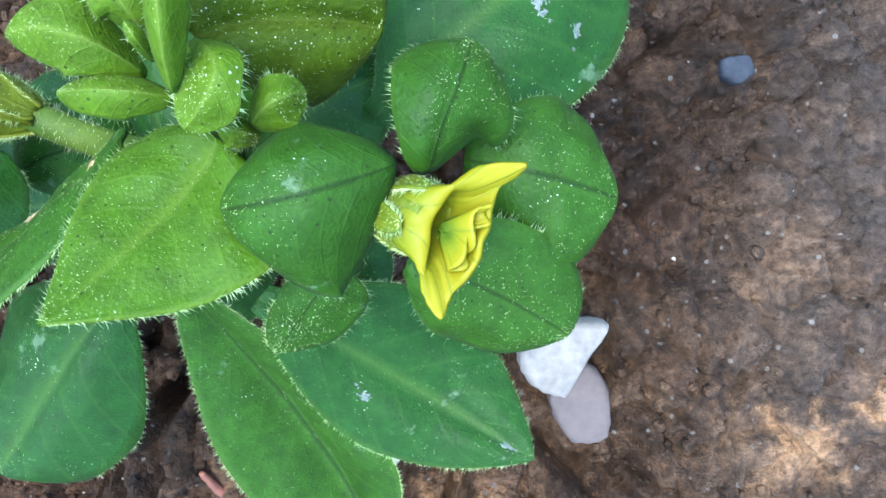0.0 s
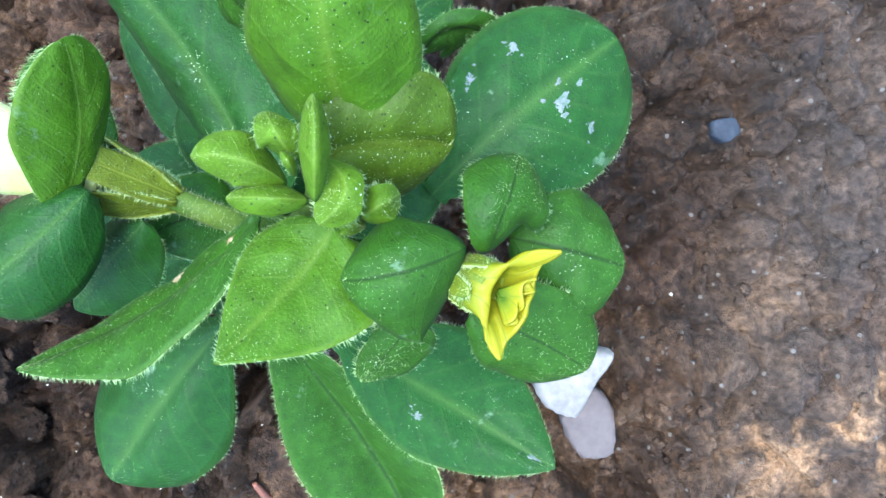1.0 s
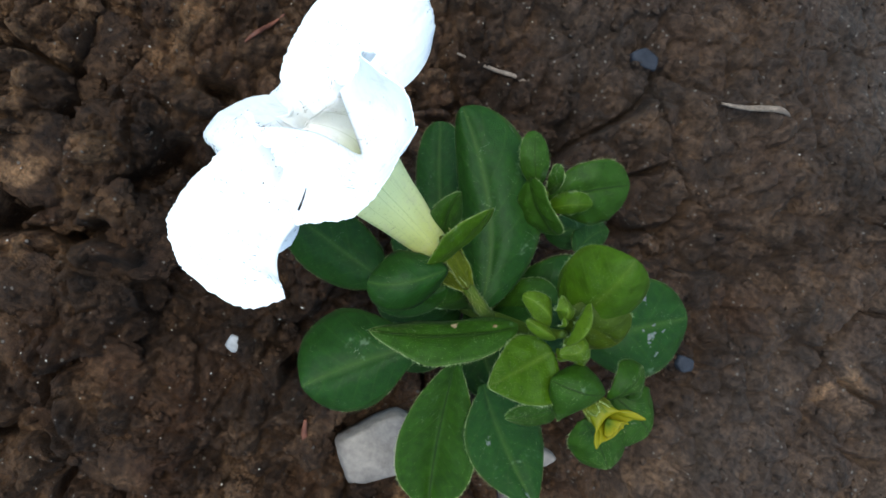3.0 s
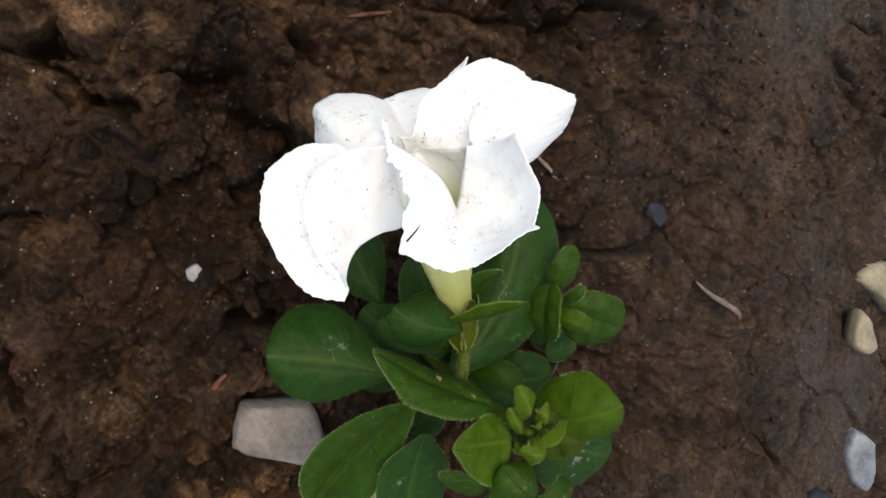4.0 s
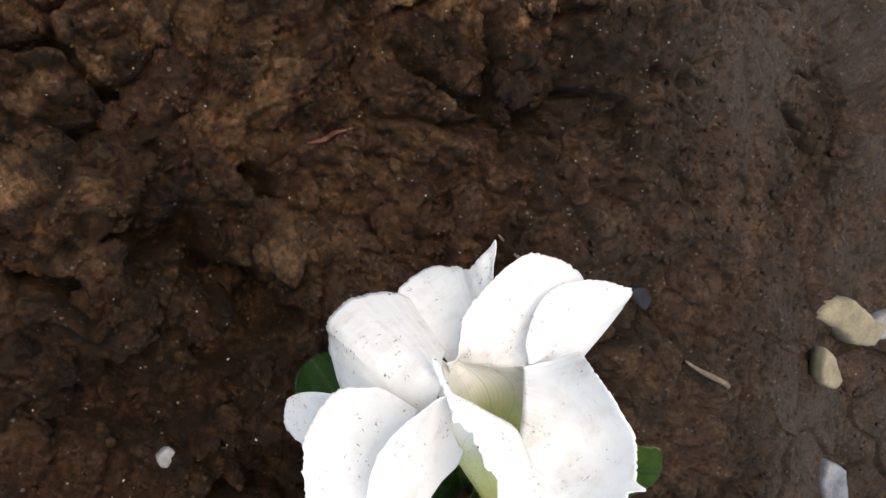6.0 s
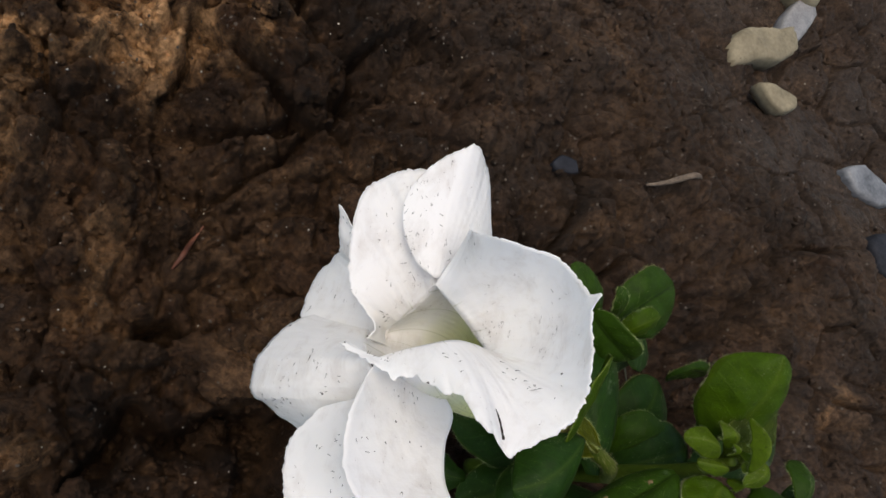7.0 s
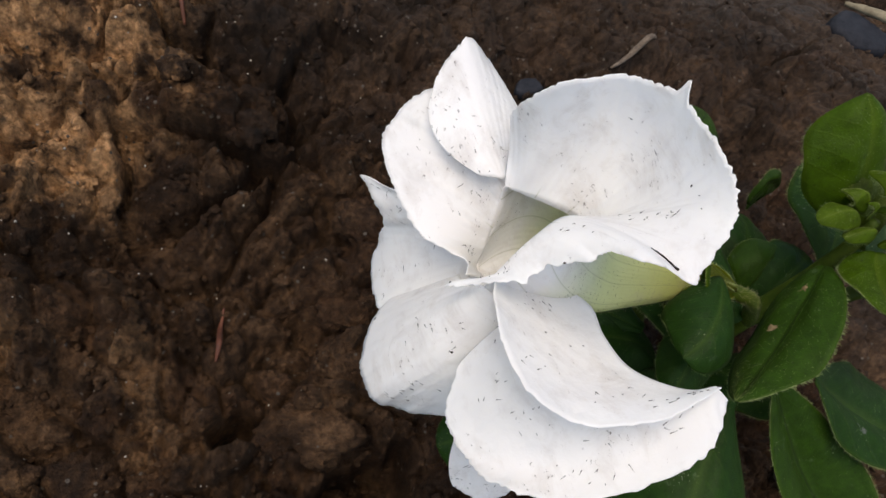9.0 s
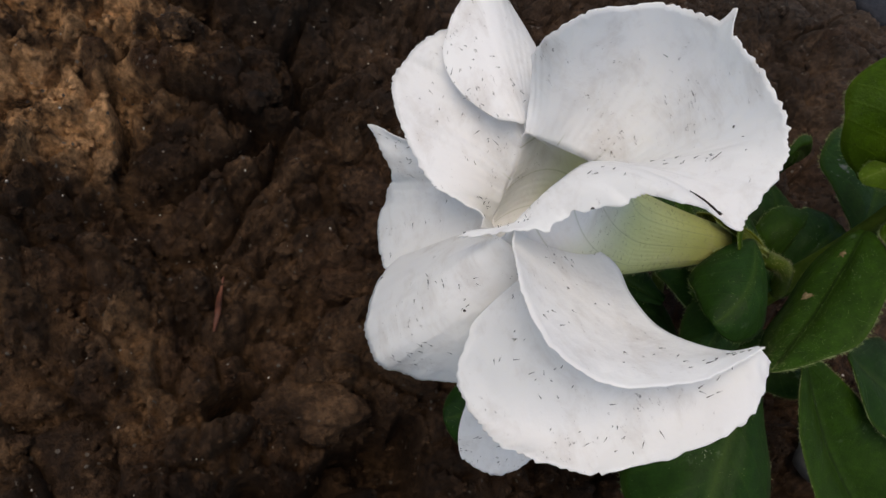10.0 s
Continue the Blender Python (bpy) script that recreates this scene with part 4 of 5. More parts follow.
WEST_THROAT = [(-113.5, 18, 103), (-115, 15, 108), (-116.2, 12, 114), (-116.6, 9.5, 119.5), (-113, 5.5, 117.5), (-110, 2, 112), (-110, -2, 107), (-110, -5, 106)]
WEST_MID = [(-119, 19.5, 95), (-121.5, 17, 98), (-124, 13, 102), (-125, 8.5, 105), (-125, 3.5, 105), (-122.5, 0, 103), (-119, -3, 100), (-116, -7, 101)]
WEST_RIM = [(-122.5, 21.5, 87), (-126, 19.3, 85.5), (-130, 14.5, 86), (-132.6, 8, 87), (-132.5, 2, 88.5), (-128.5, 0, 86), (-122.5, -2.5, 84), (-117, -6, 90)]
SOUTH_INNER = [(-104, 14, 119.5), (-103, 10.5, 115.5), (-96, 4, 113.5), (-97.9, -2.7, 117.5), (-98.7, -9.1, 122), (-97.7, -13.3, 126.5), (-95.3, -16.4, 130.5), (-93.6, -17.2, 134.3)]
SOUTH_MID = [(-109.5, 12.3, 122.5), (-109.8, 9.8, 118), (-107, 4, 117.5), (-107.5, -2.5, 120.5), (-108, -9, 123.5), (-105.5, -14, 127.5), (-100, -17.2, 132), (-93.6, -17.5, 134.8)]
SOUTH_RIM = [(-115.5, 9.6, 123.8), (-117.5, 6, 124.5), (-119.8, 0.7, 128), (-120.3, -5.5, 129), (-119.3, -11.5, 130.5), (-113.7, -16.8, 130.5), (-104, -19.3, 134.5), (-93.8, -17.6, 135.5)]
DROOP_TOP = [(-116, 2.5, 120), (-117, -1.5, 123.5), (-117.5, -6.5, 125.5), (-115, -12, 127), (-108.5, -15.8, 128.5), (-99.5, -17.4, 131.5), (-93.6, -17.3, 134)]
DROOP_MID = [(-120.5, 0.5, 113), (-121.3, -6.5, 114.5), (-119.8, -14, 116.5), (-115.5, -19, 119), (-108, -22, 124.5), (-97.5, -20.8, 131.5), (-93, -18, 134)]
DROOP_RIM = [(-122.5, -1.5, 111), (-125.2, -7.2, 107.5), (-125.4, -14.4, 111), (-122.6, -20.8, 117), (-113.5, -26.3, 122), (-99, -26, 130.8), (-91.6, -19.5, 133.2)]
FLAP_TOP = [(-119, -8, 92), (-112, -10, 90), (-106, -8, 88), (-101, -3, 86)]
FLAP_MID = [(-120, -12.5, 82.5), (-111.5, -16, 80), (-104, -13.5, 80.5), (-99, -6, 79)]
FLAP_RIM = [(-118.8, -16.5, 76), (-111.2, -21.4, 71.5), (-103, -19.5, 75), (-98, -12, 77)]


def petal_sheet(inner, mid, rim, per=18, steps=26, ripple=0.85, tooth=0.5, tears=(), seed=1):
    """A thin sheet through three lines. ripple and tooth are millimetres; tears are (place along the rim, length, width)."""
    rng = np.random.default_rng(seed)
    n = len(rim)
    k = np.linspace(0, n - 1, (n - 1) * per + 1)
    a, m, r = (curve_at(np.array(line, float), k) for line in (inner, mid, rim))
    away = r - m
    away /= np.linalg.norm(away, axis=1)[:, None] + 1e-9
    run = np.concatenate([[0], np.cumsum(np.linalg.norm(np.diff(r, axis=0), axis=1))])
    scallop = np.abs(np.sin(run * 1.5 + 5.0 * fbm(run, 0 * run, 7.0, 3, seed + 40))) * (0.4 + 0.6 * step(-0.3, 0.3, fbm(run, 0 * run, 8.0, 2, seed + 44)))
    edge = tooth * (0.9 * scallop + 0.9 * fbm(run, 0 * run, 3.0, 4, seed, 0.75) + 0.35 * rng.normal(0, 0.6, len(k)))
    for at, grow, width in tears:
        edge += grow * np.exp(-(((k - at) / width) ** 2))
    r = r + away * edge[:, None]
    u = np.linspace(0, 1, steps)[:, None, None]
    ctrl = 2 * m - (a + r) / 2
    pts = a * (1 - u) ** 2 + ctrl * 2 * u * (1 - u) + r * u**2
    nrm = np.cross(np.gradient(pts, axis=1), np.gradient(pts, axis=0))
    nrm /= np.linalg.norm(nrm, axis=2)[:, :, None] + 1e-9
    uu = np.broadcast_to(u[..., 0], nrm.shape[:2])
    kk = np.broadcast_to(run[None], uu.shape)
    wrinkle = ripple * (0.8 * fbm(kk, 10 * uu, 9.0, 3, seed + 3) + 0.55 * fbm(kk, 6 * uu, 3.4, 4, seed + 7) * uu)
    pts = pts + nrm * (wrinkle * uu**0.8)[..., None]
    return pts, uu, kk / max(run[-1], 1e-6)


def build_flower(parent):
    rng = np.random.default_rng(5)
    # trumpet: rings that swing from the stalk to the edge of the throat
    loop = [UP_THROAT[5], UP_THROAT[3], UP_THROAT[1], UP_THROAT[0], NORTH_THROAT[5], NORTH_THROAT[3], NORTH_THROAT[1], LOW_THROAT[6], WEST_THROAT[1], WEST_THROAT[2], WEST_THROAT[3], UP_THROAT[13], UP_THROAT[12], UP_THROAT[11], UP_THROAT[10], UP_THROAT[9], UP_THROAT[8], UP_THROAT[7]]
    turn = [0, 30, 60, 75, 92, 112, 140, 170, 195, 215, 235, 250, 270, 285, 300, 315, 330, 345, 360]
    k = np.linspace(0, len(loop), 145)
    throat = curve_at(np.array(loop, float), k, True)
    phi = np.radians(np.interp(k, range(len(turn)), turn))
    spine = np.array([(-60.5, 7.0, 98.5), (-68, 9.0, 98.9), (-77, 11.3, 99.8), (-86, 13.2, 102.5), (-93, 15.0, 108)])
    wide = np.array([2.9, 4.6, 6.6, 8.6, 10.4])
    up, side = np.array((0.12, 0.0, 1.0)), np.array((0.30, 0.95, 0.0))
    rings = []
    for q in np.linspace(0, 3.4, 22):
        c = curve_at(spine, np.array([q]))[0]
        ribbed = 1 + 0.045 * np.cos(5 * phi + 0.4) * min(1, q)
        rings.append(c + (np.cos(phi)[:, None] * up + np.sin(phi)[:, None] * side) * (np.interp(q, range(5), wide) * ribbed)[:, None])
    rings = np.array(rings)
    low, way = rings[-1], rings[-1] - rings[-3]
    way = way / np.linalg.norm(way, axis=1)[:, None]
    span = np.linalg.norm(throat - low, axis=1)[:, None]
    q = np.linspace(0, 1, 22)[1:, None, None]
    swell = np.clip(np.cos(phi - 0.95), 0, 1)[:, None] ** 1.5
    knee = low + way * 0.62 * span + swell * np.array((7.0, 8.5, 1.0))
    funnel = low * (1 - q) ** 2 + knee * 2 * q * (1 - q) + throat * q**2
    tube = np.concatenate([rings, funnel])
    uv_tube = np.stack(np.broadcast_arrays(np.linspace(0, 0.5, len(tube))[:, None], phi[None] / (2 * np.pi)), -1)
    body = part("flower_tube", grid_mesh("flower_tube", tube * MM, uv_tube), PETAL, parent, "white trumpet tube, yellow-green at its foot")
    thicken(body, 0.25 * MM)
    # hairs on the outside of the tube
    ii, jj = rng.integers(0, 30, 2200), rng.integers(0, tube.shape[1] - 1, 2200)
    roots = tube[ii, jj] * MM
    ways = roots - tube[ii].mean(1) * MM
    ways = ways / np.linalg.norm(ways, axis=1)[:, None] + (-0.4, 0.1, 0.0) + rng.normal(0, 0.25, (2200, 3))
    ways /= np.linalg.norm(ways, axis=1)[:, None]
    fur = part("tube_hair", hair_mesh("tube_hair", roots, ways, rng.uniform(0.5, 1.3, 2200) * MM, 0.03 * MM), TUBE_HAIR, body)
    tagged(fur, kind="stuff")

    def petal(lines, label, foot=0.5, at=0.0, span_v=0.2, **shape):
        pts, uu, kk = petal_sheet(*lines, **shape)
        ob = part("petal", grid_mesh("petal", pts * MM, np.stack([foot + (1 - foot) * uu, at + span_v * kk], -1)), PETAL, body, label)
        thicken(ob, 0.22 * MM)
        sheets.append(pts)

    sheets = []
    petal((UP_THROAT, UP_MID, UP_RIM), "broad white petal, its ragged edge folded over the tube", at=0.9, span_v=-0.6, tears=((4.25, 3.2, 0.07), (8.95, 1.2, 0.2), (9.6, -1.3, 0.12), (10.3, 0.9, 0.1), (10.8, -1.0, 0.12), (11.3, 1.3, 0.12), (11.9, -1.0, 0.1), (12.5, 1.2, 0.14)), seed=11, tooth=0.55)
    petal((NORTH_THROAT, NORTH_MID, NORTH_RIM), "white petal lobe flecked with soil behind the throat", at=0.55, seed=21)
    petal((STRIP_THROAT, STRIP_MID, STRIP_RIM), "narrow white petal fold lapping over its neighbour", foot=0.6, at=0.3, seed=31, ripple=0.35)
    petal((LOW_THROAT, LOW_MID, LOW_RIM), "white petal lobe hanging low, with a torn tip", foot=0.55, at=0.4, seed=41, tears=((1.0, 1.0, 0.12),))
    petal((WEST_THROAT, WEST_MID, WEST_RIM), "rounded white petal lobe stained with soil", foot=0.52, at=0.1, seed=51)
    petal((SOUTH_INNER, SOUTH_MID, SOUTH_RIM), "smooth white petal rolled outwards over the tube", foot=0.46, at=0.7, span_v=0.02, seed=61, ripple=0.5, tooth=0.3)
    petal((DROOP_TOP, DROOP_MID, DROOP_RIM), "drooping white petal lobe with a toothed rim", foot=0.7, at=0.2, seed=71, tooth=0.6)
    petal((FLAP_TOP, FLAP_MID, FLAP_RIM), "white petal flap curled under its neighbour", foot=0.75, at=0.3, seed=81)
    # slivers of soil that stick to the petals in loose drifts, and two longer dark streaks
    roots, ways, lengths = [], [], []
    for pts in sheets:
        rows, cols = pts.shape[:2]
        for _ in range(6):
            u0, k0 = rng.uniform(0.25, 0.92) * (rows - 2), rng.uniform(0.05, 0.95) * (cols - 2)
            lean = rng.normal(0, 1, 2)
            for _ in range(rng.integers(3, 17)):
                i = int(np.clip(u0 + rng.normal(0, 2.2), 1, rows - 2))
                j = int(np.clip(k0 + rng.normal(0, 6.0), 1, cols - 2))
                du, dk = pts[i + 1, j] - pts[i, j], pts[i, j + 1] - pts[i, j]
                up_way = np.cross(dk, du)
                up_way /= np.linalg.norm(up_way) + 1e-9
                go = du / (np.linalg.norm(du) + 1e-9) * (lean[0] + rng.normal(0, 0.6)) + dk / (np.linalg.norm(dk) + 1e-9) * (lean[1] + rng.normal(0, 0.6))
                roots.append(pts[i, j] + up_way * rng.choice((-0.16, 0.16)))
                ways.append(go / (np.linalg.norm(go) + 1e-9))
                lengths.append(rng.uniform(0.3, 1.0) + 0.8 * rng.uniform() ** 4)
    flecks = part("soil_fleck", hair_mesh("soil_fleck", np.array(roots) * MM, np.array(ways), np.array(lengths) * MM, 0.075 * MM), CLOD, body, "dark slivers of soil")
    tagged(flecks, kind="stuff")
    for pts, line in ((sheets[5], ((0.50, 0.13), (0.53, 0.10), (0.50, 0.07), (0.45, 0.045))), (sheets[0], ((0.93, 0.655), (0.82, 0.66), (0.72, 0.665)))):
        rows, cols = pts.shape[:2]
        on = np.array([pts[int(u * (rows - 1)), int(k * (cols - 1))] for u, k in line])
        part("soil_smear", rod((on + (0, -0.1, 0.22)) * MM, np.linspace(0.28, 0.08, len(on)) * MM, 7, 0.3, 3), CLOD, body, "thin dark curved streak on the petal")
    # sepals clasp the tube's foot
    for q in range(5):
        a = 2 * math.pi * (q + 0.3) / 5
        out = np.array((0.36 * math.sin(a), 0.93 * math.sin(a), math.cos(a)))
        along = np.array((-0.93, 0.30, 0.2))
        foot = np.array((-51.0, 4.0, 95.5)) + 1.3 * out
        m = foot + 8 * along + 2.9 * out
        t = foot + 17 * along + 4.9 * out
        across = np.cross(along, out) * 2.7
        leaf_ob = petunia_leaf(body, "young", foot, m, t, m - across, m + across, cup=-0.2, widest=0.4, foot=0.6, hairs=1.2)
        leaf_ob.name = "sepal"
        leaf_ob.data.materials[0] = SEPAL
    return body


build_flower(plant)


# ---- the yellow bud among the upper leaves ----
def build_bud(parent):
    """A crumpled, half-open bud: a ribbed green-yellow cup whose two lips stand apart."""
    rows, cols = 16, 41
    foot, mouth = np.array((-11.5, -5.2, 111.5)), np.array((-3.6, -8.0, 118.0))
    axis = mouth - foot
    lip = np.array((3.1, 6.6, 0.4))
    thin = np.cross(axis / np.linalg.norm(axis), lip / np.linalg.norm(lip))
    up = np.cross(lip, axis)
    up = up / np.linalg.norm(up) * (1 if up[2] > 0 else -1)
    # a flattened funnel: the far lip stands out in a long thin edge, the near lip is drawn back and pleated
    s = np.linspace(0, 1, 26)[:, None]
    a = np.linspace(0, 2 * np.pi, 97)[None, :]
    lip_way = lip / np.linalg.norm(lip)
    long_half = 1.9 + 0.7 * np.sin(np.pi * np.minimum(1, 1.4 * s)) + 5.3 * s**2.8
    near = np.clip(np.sin(a), 0, 1)
    deep = 1.9 + 0.9 * np.sin(np.pi * s) - 1.3 * s**2
    reach = 1.02 + 0.14 * np.abs(np.cos(a)) ** 6 * s - 0.36 * near**1.5 * s**2 + 0.05 * np.sin(3 * a + 1) * s**3
    pleat = 0.22 * np.cos(7 * a + 2.0 * s) * s + 0.13 * np.sin(13 * a) * s**2
    roll = 0.9 * s**6 * (0.4 + 0.6 * np.abs(np.cos(a)))
    pts = foot + axis * (s * reach)[..., None] + lip_way * (np.cos(a) * long_half * (1 - 0.12 * near * s) + 0.8 * np.sin(2 * a) * s**2)[..., None] + thin / np.linalg.norm(thin) * (np.sin(a) * (deep + pleat + roll) + 0.9 * s**2 * np.cos(a) ** 2)[..., None]
    uv = np.stack(np.broadcast_arrays(s, a / 6.2832), -1)
    bud = part("flower_bud", grid_mesh("flower_bud", pts * MM, uv), BUD, parent, "crumpled yellow bud with two parted lips")
    thicken(bud, 0.5 * MM)
    # the ribbed green cup below
    s = np.linspace(0, 1, rows)[:, None]
    a = np.linspace(0, 2 * np.pi, cols)[None, :]
    round_cup = 0.9 + 1.7 * np.sin(np.pi * (0.15 + 0.55 * s)) + 0.14 * np.cos(9 * a) * s
    cup = foot + axis * (0.62 * s - 0.05)[..., None] + lip / np.linalg.norm(lip) * (1.25 * round_cup * np.cos(a))[..., None] + thin * (round_cup * np.sin(a))[..., None]
    calyx = part("bud_cup", grid_mesh("bud_cup", cup * MM, np.stack(np.broadcast_arrays(s, a / 6.2832), -1)), BUD_GREEN, bud, "ribbed yellow-green cup")
    thicken(calyx, 0.4 * MM)
    rng = np.random.default_rng(77)
    ii, jj = rng.integers(0, rows, 500), rng.integers(0, cols, 500)
    roots = cup[ii, jj]
    ways = roots - cup[ii].mean(1)
    ways = ways / np.linalg.norm(ways, axis=1)[:, None] + rng.normal(0, 0.3, (500, 3))
    fuzz = part("bud_hair", hair_mesh("bud_hair", roots * MM, ways / np.linalg.norm(ways, axis=1)[:, None], rng.uniform(0.3, 0.8, 500) * MM, 0.025 * MM), TUBE_HAIR, bud)
    tagged(fuzz, kind="stuff")
    # the inner crumple
    s2 = np.linspace(0, 1, 10)[:, None]
    inner = mouth - axis * 0.30 + axis * (0.30 * s2 + 0.05 * np.sin(5 * a))[..., None] + lip * (0.42 * np.cos(a) * s2 + 0.06 * np.sin(3 * a))[..., None] + thin * (0.7 * np.sin(2 * a) * s2)[..., None]
    fold_ob = part("bud_fold", grid_mesh("bud_fold", inner * MM, np.stack(np.broadcast_arrays(s2, a / 6.2832), -1)), BUD, bud)
    thicken(fold_ob, 0.35 * MM)
    for q in range(5):
        w = 2 * math.pi * (q + 0.5) / 5
        out = lip / np.linalg.norm(lip) * math.cos(w) + thin * math.sin(w)
        al = axis / np.linalg.norm(axis)
        base = foot - 1.0 * al + 1.2 * out
        m = foot + 2.5 * al + 3.0 * out
        t = foot + 5.5 * al + 3.3 * out
        across = np.cross(al, out) * 1.25
        sep = petunia_leaf(bud, "young", base, m, t, m - across, m + across, cup=-0.2, widest=0.45, foot=0.6, hairs=1.6)
        sep.name = "sepal"
        sep.data.materials[0] = BUD_GREEN
    return bud


build_bud(plant)


# ---- stones, twigs and litter on the soil ----
def stone(name, mat, outline, height, at_z, seed, label, category="stone", round_top=0.55, group=""):
    """A stone from its plan outline (mm), with a worn top edge and an uneven face."""
    rng = np.random.default_rng(seed)
    pts = np.array(outline, float) * MM
    n = len(pts)
    k = np.arange(n * 6) / 6
    ring = curve_at(pts, k, True)
    ring = ring * 0.6 + 0.4 * np.stack([np.interp(k, np.arange(n + 1), np.append(pts[:, a], pts[0, a])) for a in (0, 1)], 1)
    mid = ring.mean(0)
    layers = [(0.96, -0.35), (1.0, 0.25), (0.985, 0.62), (0.93, 0.86), (0.5 * round_top + 0.55, 0.93), (round_top + 0.12, 0.97), (round_top * 0.8, 0.99), (round_top * 0.5, 1.0), (round_top * 0.25, 1.0), (0.02, 1.0)]
    bm = bmesh.new()
    loops = []
    for scale, lift in layers:
        flat = mid + (ring - mid) * scale * (1 + 0.02 * rng.normal(0, 1, (len(ring), 1)))
        rise = 1 + 0.16 * fbm(flat[:, 0] + seed, flat[:, 1], 0.012, 3, seed)
        loops.append([bm.verts.new((*p, at_z * MM + height * MM * lift * up)) for p, up in zip(flat, rise)])
    for low, top in zip(loops, loops[1:]):
        for i in range(len(ring)):
            q = (i + 1) % len(ring)
            bm.faces.new((low[i], low[q], top[q], top[i]))
    bm.faces.new(loops[-1])
    bm.faces.new(loops[0][::-1])
    return tagged(part(name, bm, mat), label, category, group)


def soil_z(x, y):
    return ground_at(x * MM, y * MM) / MM


def laid_stone(name, mat, outline, height, seed, label, category="stone", group="", sink=0.25, round_top=0.55):
    c = np.array(outline, float).mean(0)
    return stone(name, mat, outline, height, soil_z(*c) - sink * height, seed, label, category, round_top, group)


stone("stone", PALE_STONE, [(-33, -84), (-46, -73), (-43, -66), (-31, -50), (-16, -52), (-9, -62), (-18, -72)], 10, 1, 1, "flat pale buff stone half under the lower leaves", "stone", 0.7)
stone("stone", PALE_STONE, [(14, -42), (24, -35), (36, -35), (31, -43), (25, -53), (17, -50)], 9, 1, 2, "small pale pointed stone chip beside the plant", "stone", 0.6)
stone("stone", PINK_STONE, [(22, -52), (31, -45), (37, -52), (37, -64), (29, -66), (24, -60)], 6, -1, 3, "dull pinkish brown stone chip on the soil", "stone", 0.6)
laid_stone("pebble", WHITE_STONE, [(-102, -63), (-102, -58), (-97, -57), (-95, -61), (-98, -64)], 4, 4, "small white pebble lying on dark soil", "pebble")
laid_stone("pebble", DARK_STONE, [(-21, 128), (-17, 133), (-10, 132), (-8, 127), (-13, 125), (-19, 125)], 4, 5, "wet slate-grey pebble pressed into the mud", "pebble")
laid_stone("pebble", DARK_STONE, [(62, 24), (62, 28), (68, 29), (70, 25), (66, 22)], 3, 6, "small blue-grey pebble pressed into the mud", "pebble")
laid_stone("pebble", BUFF_STONE, [(92, 234), (89, 241), (91, 252), (101, 262), (115, 267), (125, 271), (135, 276), (140, 264), (126, 249), (111, 244), (100, 237)], 12, 7, "bent buff-coloured pebble with a rounded top", "pebble", "buff pebbles on the mud", sink=0.08)
laid_stone("pebble", BUFF_STONE, [(106, 225), (115, 227), (131, 225), (132, 218), (122, 212), (113, 217)], 8, 8, "small oval buff pebble on the mud", "pebble", "buff pebbles on the mud", sink=0.08)
laid_stone("pebble", BUFF_STONE, [(94, 345), (118, 348), (150, 318), (152, 298), (136, 296), (108, 318)], 16, 9, "large buff pebble at the edge of the mud", "pebble", "buff pebbles on the mud", sink=0.08)
laid_stone("pebble", WHITE_STONE, [(126, 268), (128, 280), (138, 297), (149, 302), (154, 293), (139, 268)], 9, 10, "pale greenish grey pebble beside a buff one", "pebble", sink=0.08)


def twig(name, pts, radii, mat, label, category="twig", seed=1):
    return tagged(part(name, rod([(x * MM, y * MM, (soil_z(x, y) + dz) * MM) for x, y, dz in pts], [r * MM for r in radii], 8, 0.14, seed), mat), label, category)


twig("twig", [(21.9, 128.4, 1.0), (32, 133, 1.6), (43, 138, 2.0), (52, 141.5, 1.4)], [0.5, 1.1, 1.5, 0.5], TWIG, "dry grey-brown splinter of wood lying on mud")
twig("twig", [(-84, 85, 3.2), (-68, 89, 3.0), (-57, 92, 2.2), (-47, 92, 1.4)], [0.5, 0.9, 1.1, 0.4], TWIG, "thin dry twig curved across the soil", seed=2)
twig("twig", [(-151, 62, 2.0), (-153.5, 55, 2.6), (-155, 48, 2.2), (-157, 43, 1.0)], [0.3, 0.9, 1.0, 0.4], RED_TWIG, "short rust-red splinter standing out of a clod", seed=3)
twig("twig", [(-61, -70, 2.4), (-58, -76, 3.4), (-53, -83, 2.4)], [0.6, 1.3, 0.6], RED_TWIG, "rust-red bark splinter by the pale stone", seed=4)
twig("dry_stalk", [(-8, 76, 6), (2, 71, 5), (11.8, 59.7, 4), (19, 51, 3), (23, 42, 1)], [0.35, 0.6, 0.6, 0.55, 0.3], DRY_STALK, "thin withered grey-brown stalk bent over the soil", "stalk", 5)


twig("splinter", [(-144, 171, 1.5), (-143.5, 180, 3.0), (-142, 189, 3.2), (-141, 197, 1.5)], [0.5, 1.1, 1.3, 0.5], RED_TWIG, "thin orange-brown splinter on the tan soil", "splinter", 8)
laid_stone("stone", DARK_STONE, [(174, 148), (186, 158), (199, 152), (206, 139), (197, 127), (181, 132)], 13, 12, "dark wet slate chip lying on mud", "stone")
laid_stone("stone", GREY_STONE, [(172, 196), (186, 203), (205, 196), (211, 186), (196, 180), (179, 185)], 9, 13, "pale grey stone flake lying on mud", "stone")
twig("splinter", [(194, 163, 10.0), (204, 152, 11.5), (213, 141, 9.0), (219, 132, 4.0)], [1.2, 2.6, 2.8, 1.4], BUFF_STONE, "pale dry splinter leaning on a dark stone", "splinter", 6)


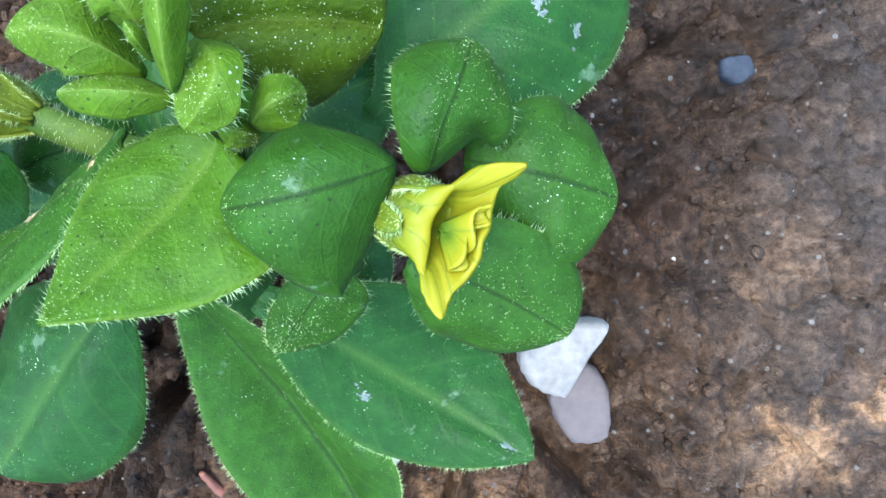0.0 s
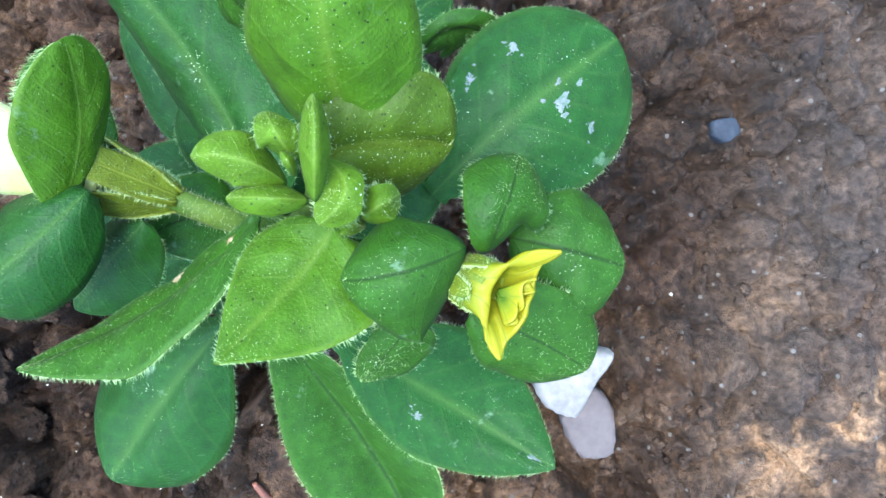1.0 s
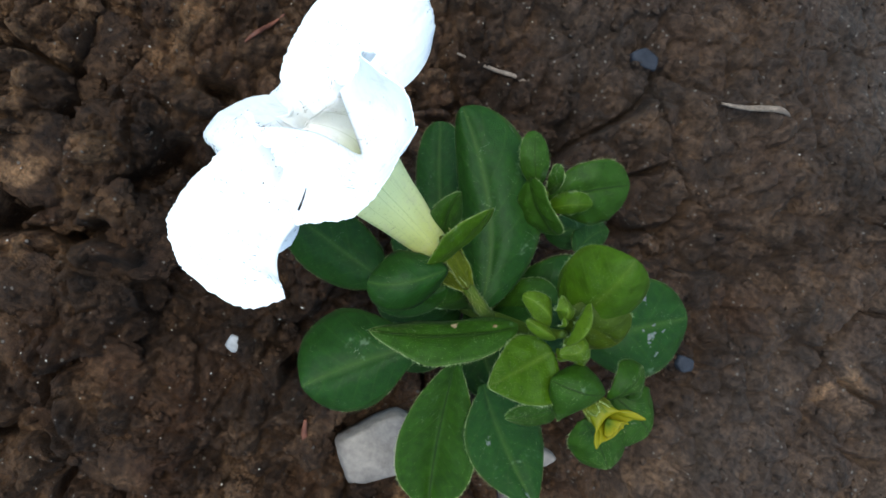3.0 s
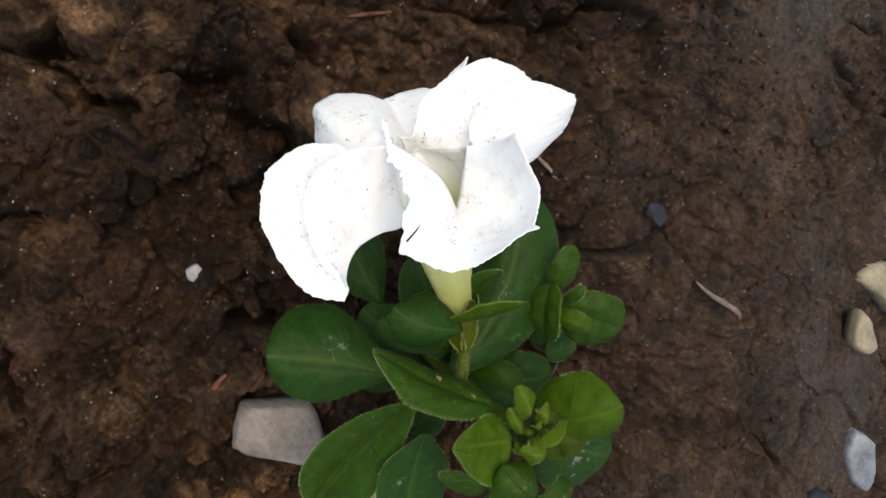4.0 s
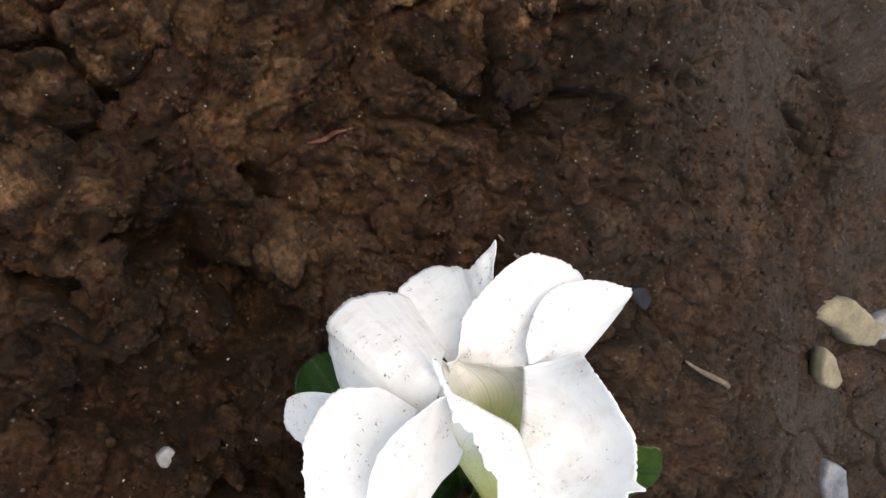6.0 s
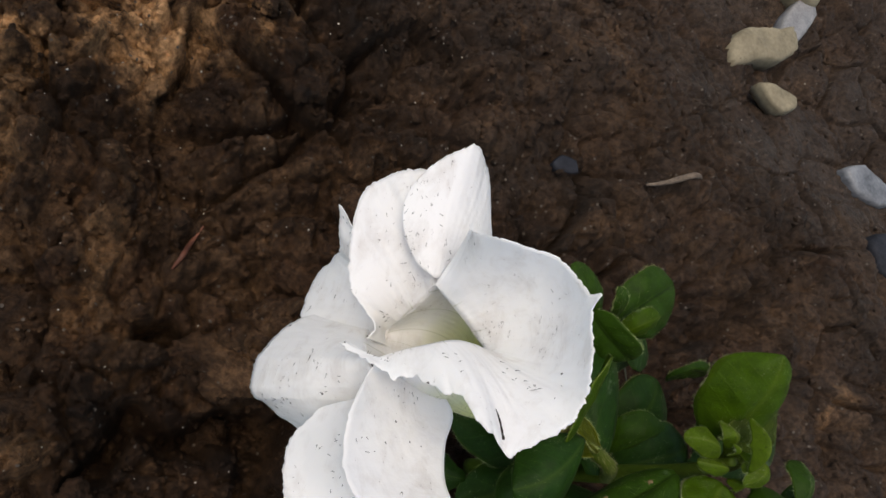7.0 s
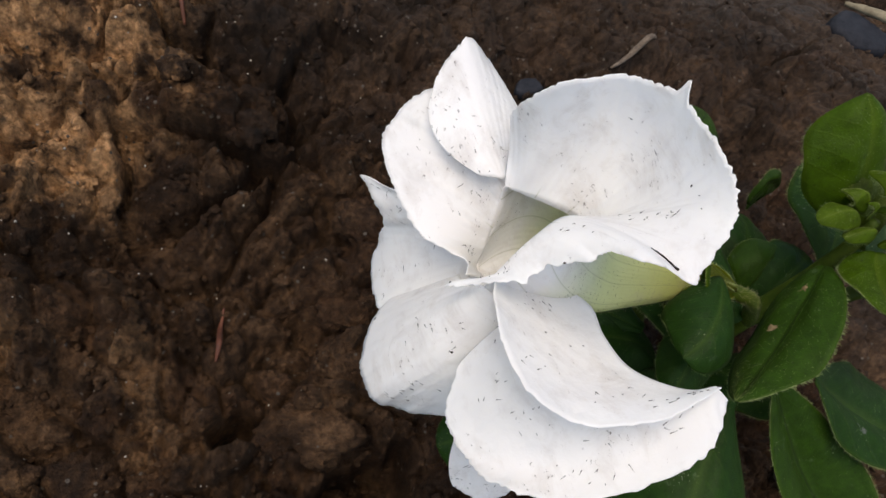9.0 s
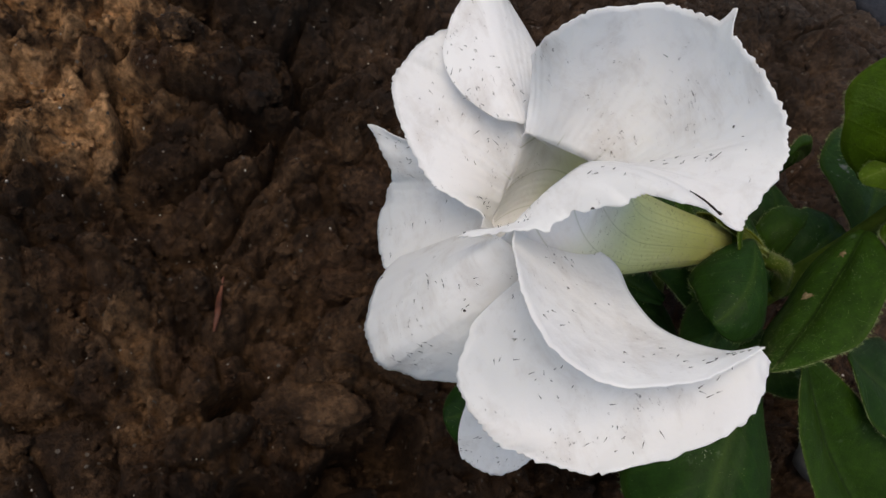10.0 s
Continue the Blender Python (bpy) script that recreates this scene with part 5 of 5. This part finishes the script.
# loose clods, then grit and quartz grains
def crumb_mesh(name, count, low, high, seed, sizes, mask, fine=1, sink=0.05, power=3.0):
    """Many small uneven lumps joined into one mesh, strewn on the ground."""
    rng = np.random.default_rng(seed)
    x, y = rng.uniform(low[0], high[0], count * 3), rng.uniform(low[1], high[1], count * 3)
    keep = np.flatnonzero(rng.uniform(0, 1, count * 3) < mask(x, y))[:count]
    x, y = x[keep], y[keep]
    z = ground_height(x, y)
    bm = bmesh.new()
    bmesh.ops.create_icosphere(bm, subdivisions=fine, radius=1.0)
    unit = np.array([v.co for v in bm.verts])
    tris = np.array([[v.index for v in f.verts] for f in bm.faces])
    bm.free()
    n = len(x)
    r = sizes[0] + (sizes[1] - sizes[0]) * rng.uniform(0, 1, n) ** power
    if fine > 1:
        turn = rng.uniform(0, 50, (n, 1))
        u0, u1, u2 = (np.broadcast_to(unit[None, :, q], (n, len(unit))) for q in range(3))
        rough = 1 + 0.45 * fbm(u0 + turn, u1 + 0.7 * u2, 0.9, 3, 63, 0.6) + 0.25 * fbm(u2 - turn, u0 - u1, 0.5, 3, 67, 0.6)
        rough = rough[..., None]
    else:
        rough = rng.uniform(0.65, 1.25, (n, len(unit), 1))
    lump = unit[None] * rough * rng.uniform(0.6, 1.2, (n, 1, 3))
    pts = lump * (r * MM)[:, None, None] + np.stack([x, y, z - sink * r * MM], -1)[:, None]
    faces = (tris[None] + (len(unit) * np.arange(n))[:, None, None]).reshape(-1, 3)
    me = bpy.data.meshes.new(name)
    me.from_pydata(pts.reshape(-1, 3).tolist(), [], faces.tolist())
    soil_state(me, pts[..., 0].reshape(-1), pts[..., 1].reshape(-1))
    return me


def rough_ground(x, y):
    return 1 - 0.85 * mud(x, y)


tagged(part("soil_crumbs", crumb_mesh("soil_crumbs", 15000, (-0.31, -0.16), (0.25, 0.31), 31, (0.25, 2.2), lambda x, y: rough_ground(x, y) * (0.4 + 0.6 * (fbm(x, y, 0.06, 2, 41) > 0))), SOIL), "loose crumbs of dark damp soil", "soil", kind="stuff")


def soil_clod(x, y, r, seed, sink=0.15, flat=0.75):
    """One rounded, crumbly clod, part sunk in the soil (metres)."""
    rng = np.random.default_rng(seed)
    bm = bmesh.new()
    bmesh.ops.create_icosphere(bm, subdivisions=4, radius=1.0)
    stretch = rng.uniform(0.75, 1.35, 3) * np.array((1.1, 1.0, flat))
    unit = np.array([v.co[:] for v in bm.verts])
    q = unit + seed * 3.7
    swell = 0.82 + 0.55 * np.abs(fbm(q[:, 0] + 0.7 * q[:, 2], q[:, 1], 0.9, 4, 63, 0.6)) + 0.45 * fbm(q[:, 2] - q[:, 1], q[:, 0] + 0.4 * q[:, 2], 0.7, 4, 67, 0.65) + 0.25 * np.abs(fbm(q[:, 1] - 0.5 * q[:, 2], q[:, 0] + q[:, 2], 0.3, 3, 69, 0.6))
    z0 = ground_at(x, y) - sink * r
    at = unit * stretch * swell[:, None] * r + np.array((x, y, z0))
    for v, p in zip(bm.verts, at):
        v.co = p
    clod = part("soil_clod", bm, SOIL)
    soil_state(clod.data, at[:, 0], at[:, 1])
    return tagged(clod, "rounded clod of damp dark soil lying loose", "clod", "loose clods on the soil")


clod_rng = np.random.default_rng(91)
made = 0
while made < 64:
    cx, cy = clod_rng.uniform(-0.31, 0.0), clod_rng.uniform(-0.12, 0.16)
    if float(mud(np.array([cx]), np.array([cy]))[0]) < 0.08 and math.hypot(cx + 0.05, cy) > 0.05:
        made += 1
        soil_clod(cx, cy, 0.0022 + 0.0058 * clod_rng.uniform() ** 2.2, made)
for cx, cy in ((0.091, 0.122), (0.168, 0.114)):
    soil_clod(cx, cy, 0.0048, 90 + int(100 * cx), 0.1)
# larger clods, well settled into the rough side of the bed
KEEP_CLEAR = [(-0.099, -0.060), (-0.076, 0.089), (-0.154, 0.053), (-0.060, -0.077)]
big = []
while len(big) < 26:
    cx, cy, r = clod_rng.uniform(-0.26, -0.09), clod_rng.uniform(-0.14, 0.07), 0.008 + 0.008 * clod_rng.uniform() ** 1.6
    clear = all(math.hypot(cx - bx, cy - by) > 0.95 * (r + br) for bx, by, br in big)
    free = all(math.hypot(cx - kx, cy - ky) > 1.2 * r + 0.012 for kx, ky in KEEP_CLEAR)
    if clear and free and float(mud(np.array([cx]), np.array([cy]))[0]) < 0.08:
        big.append((cx, cy, r))
        soil_clod(cx, cy, r, 100 + len(big), 0.40, 0.55)
tagged(part("grit", crumb_mesh("grit", 1300, (-0.33, -0.17), (0.27, 0.37), 32, (0.2, 0.75), lambda x, y: 0.07 + 0.9 * (x < -0.05)), GRAIN), "scattered pale quartz grit on the soil", "grit", kind="stuff")
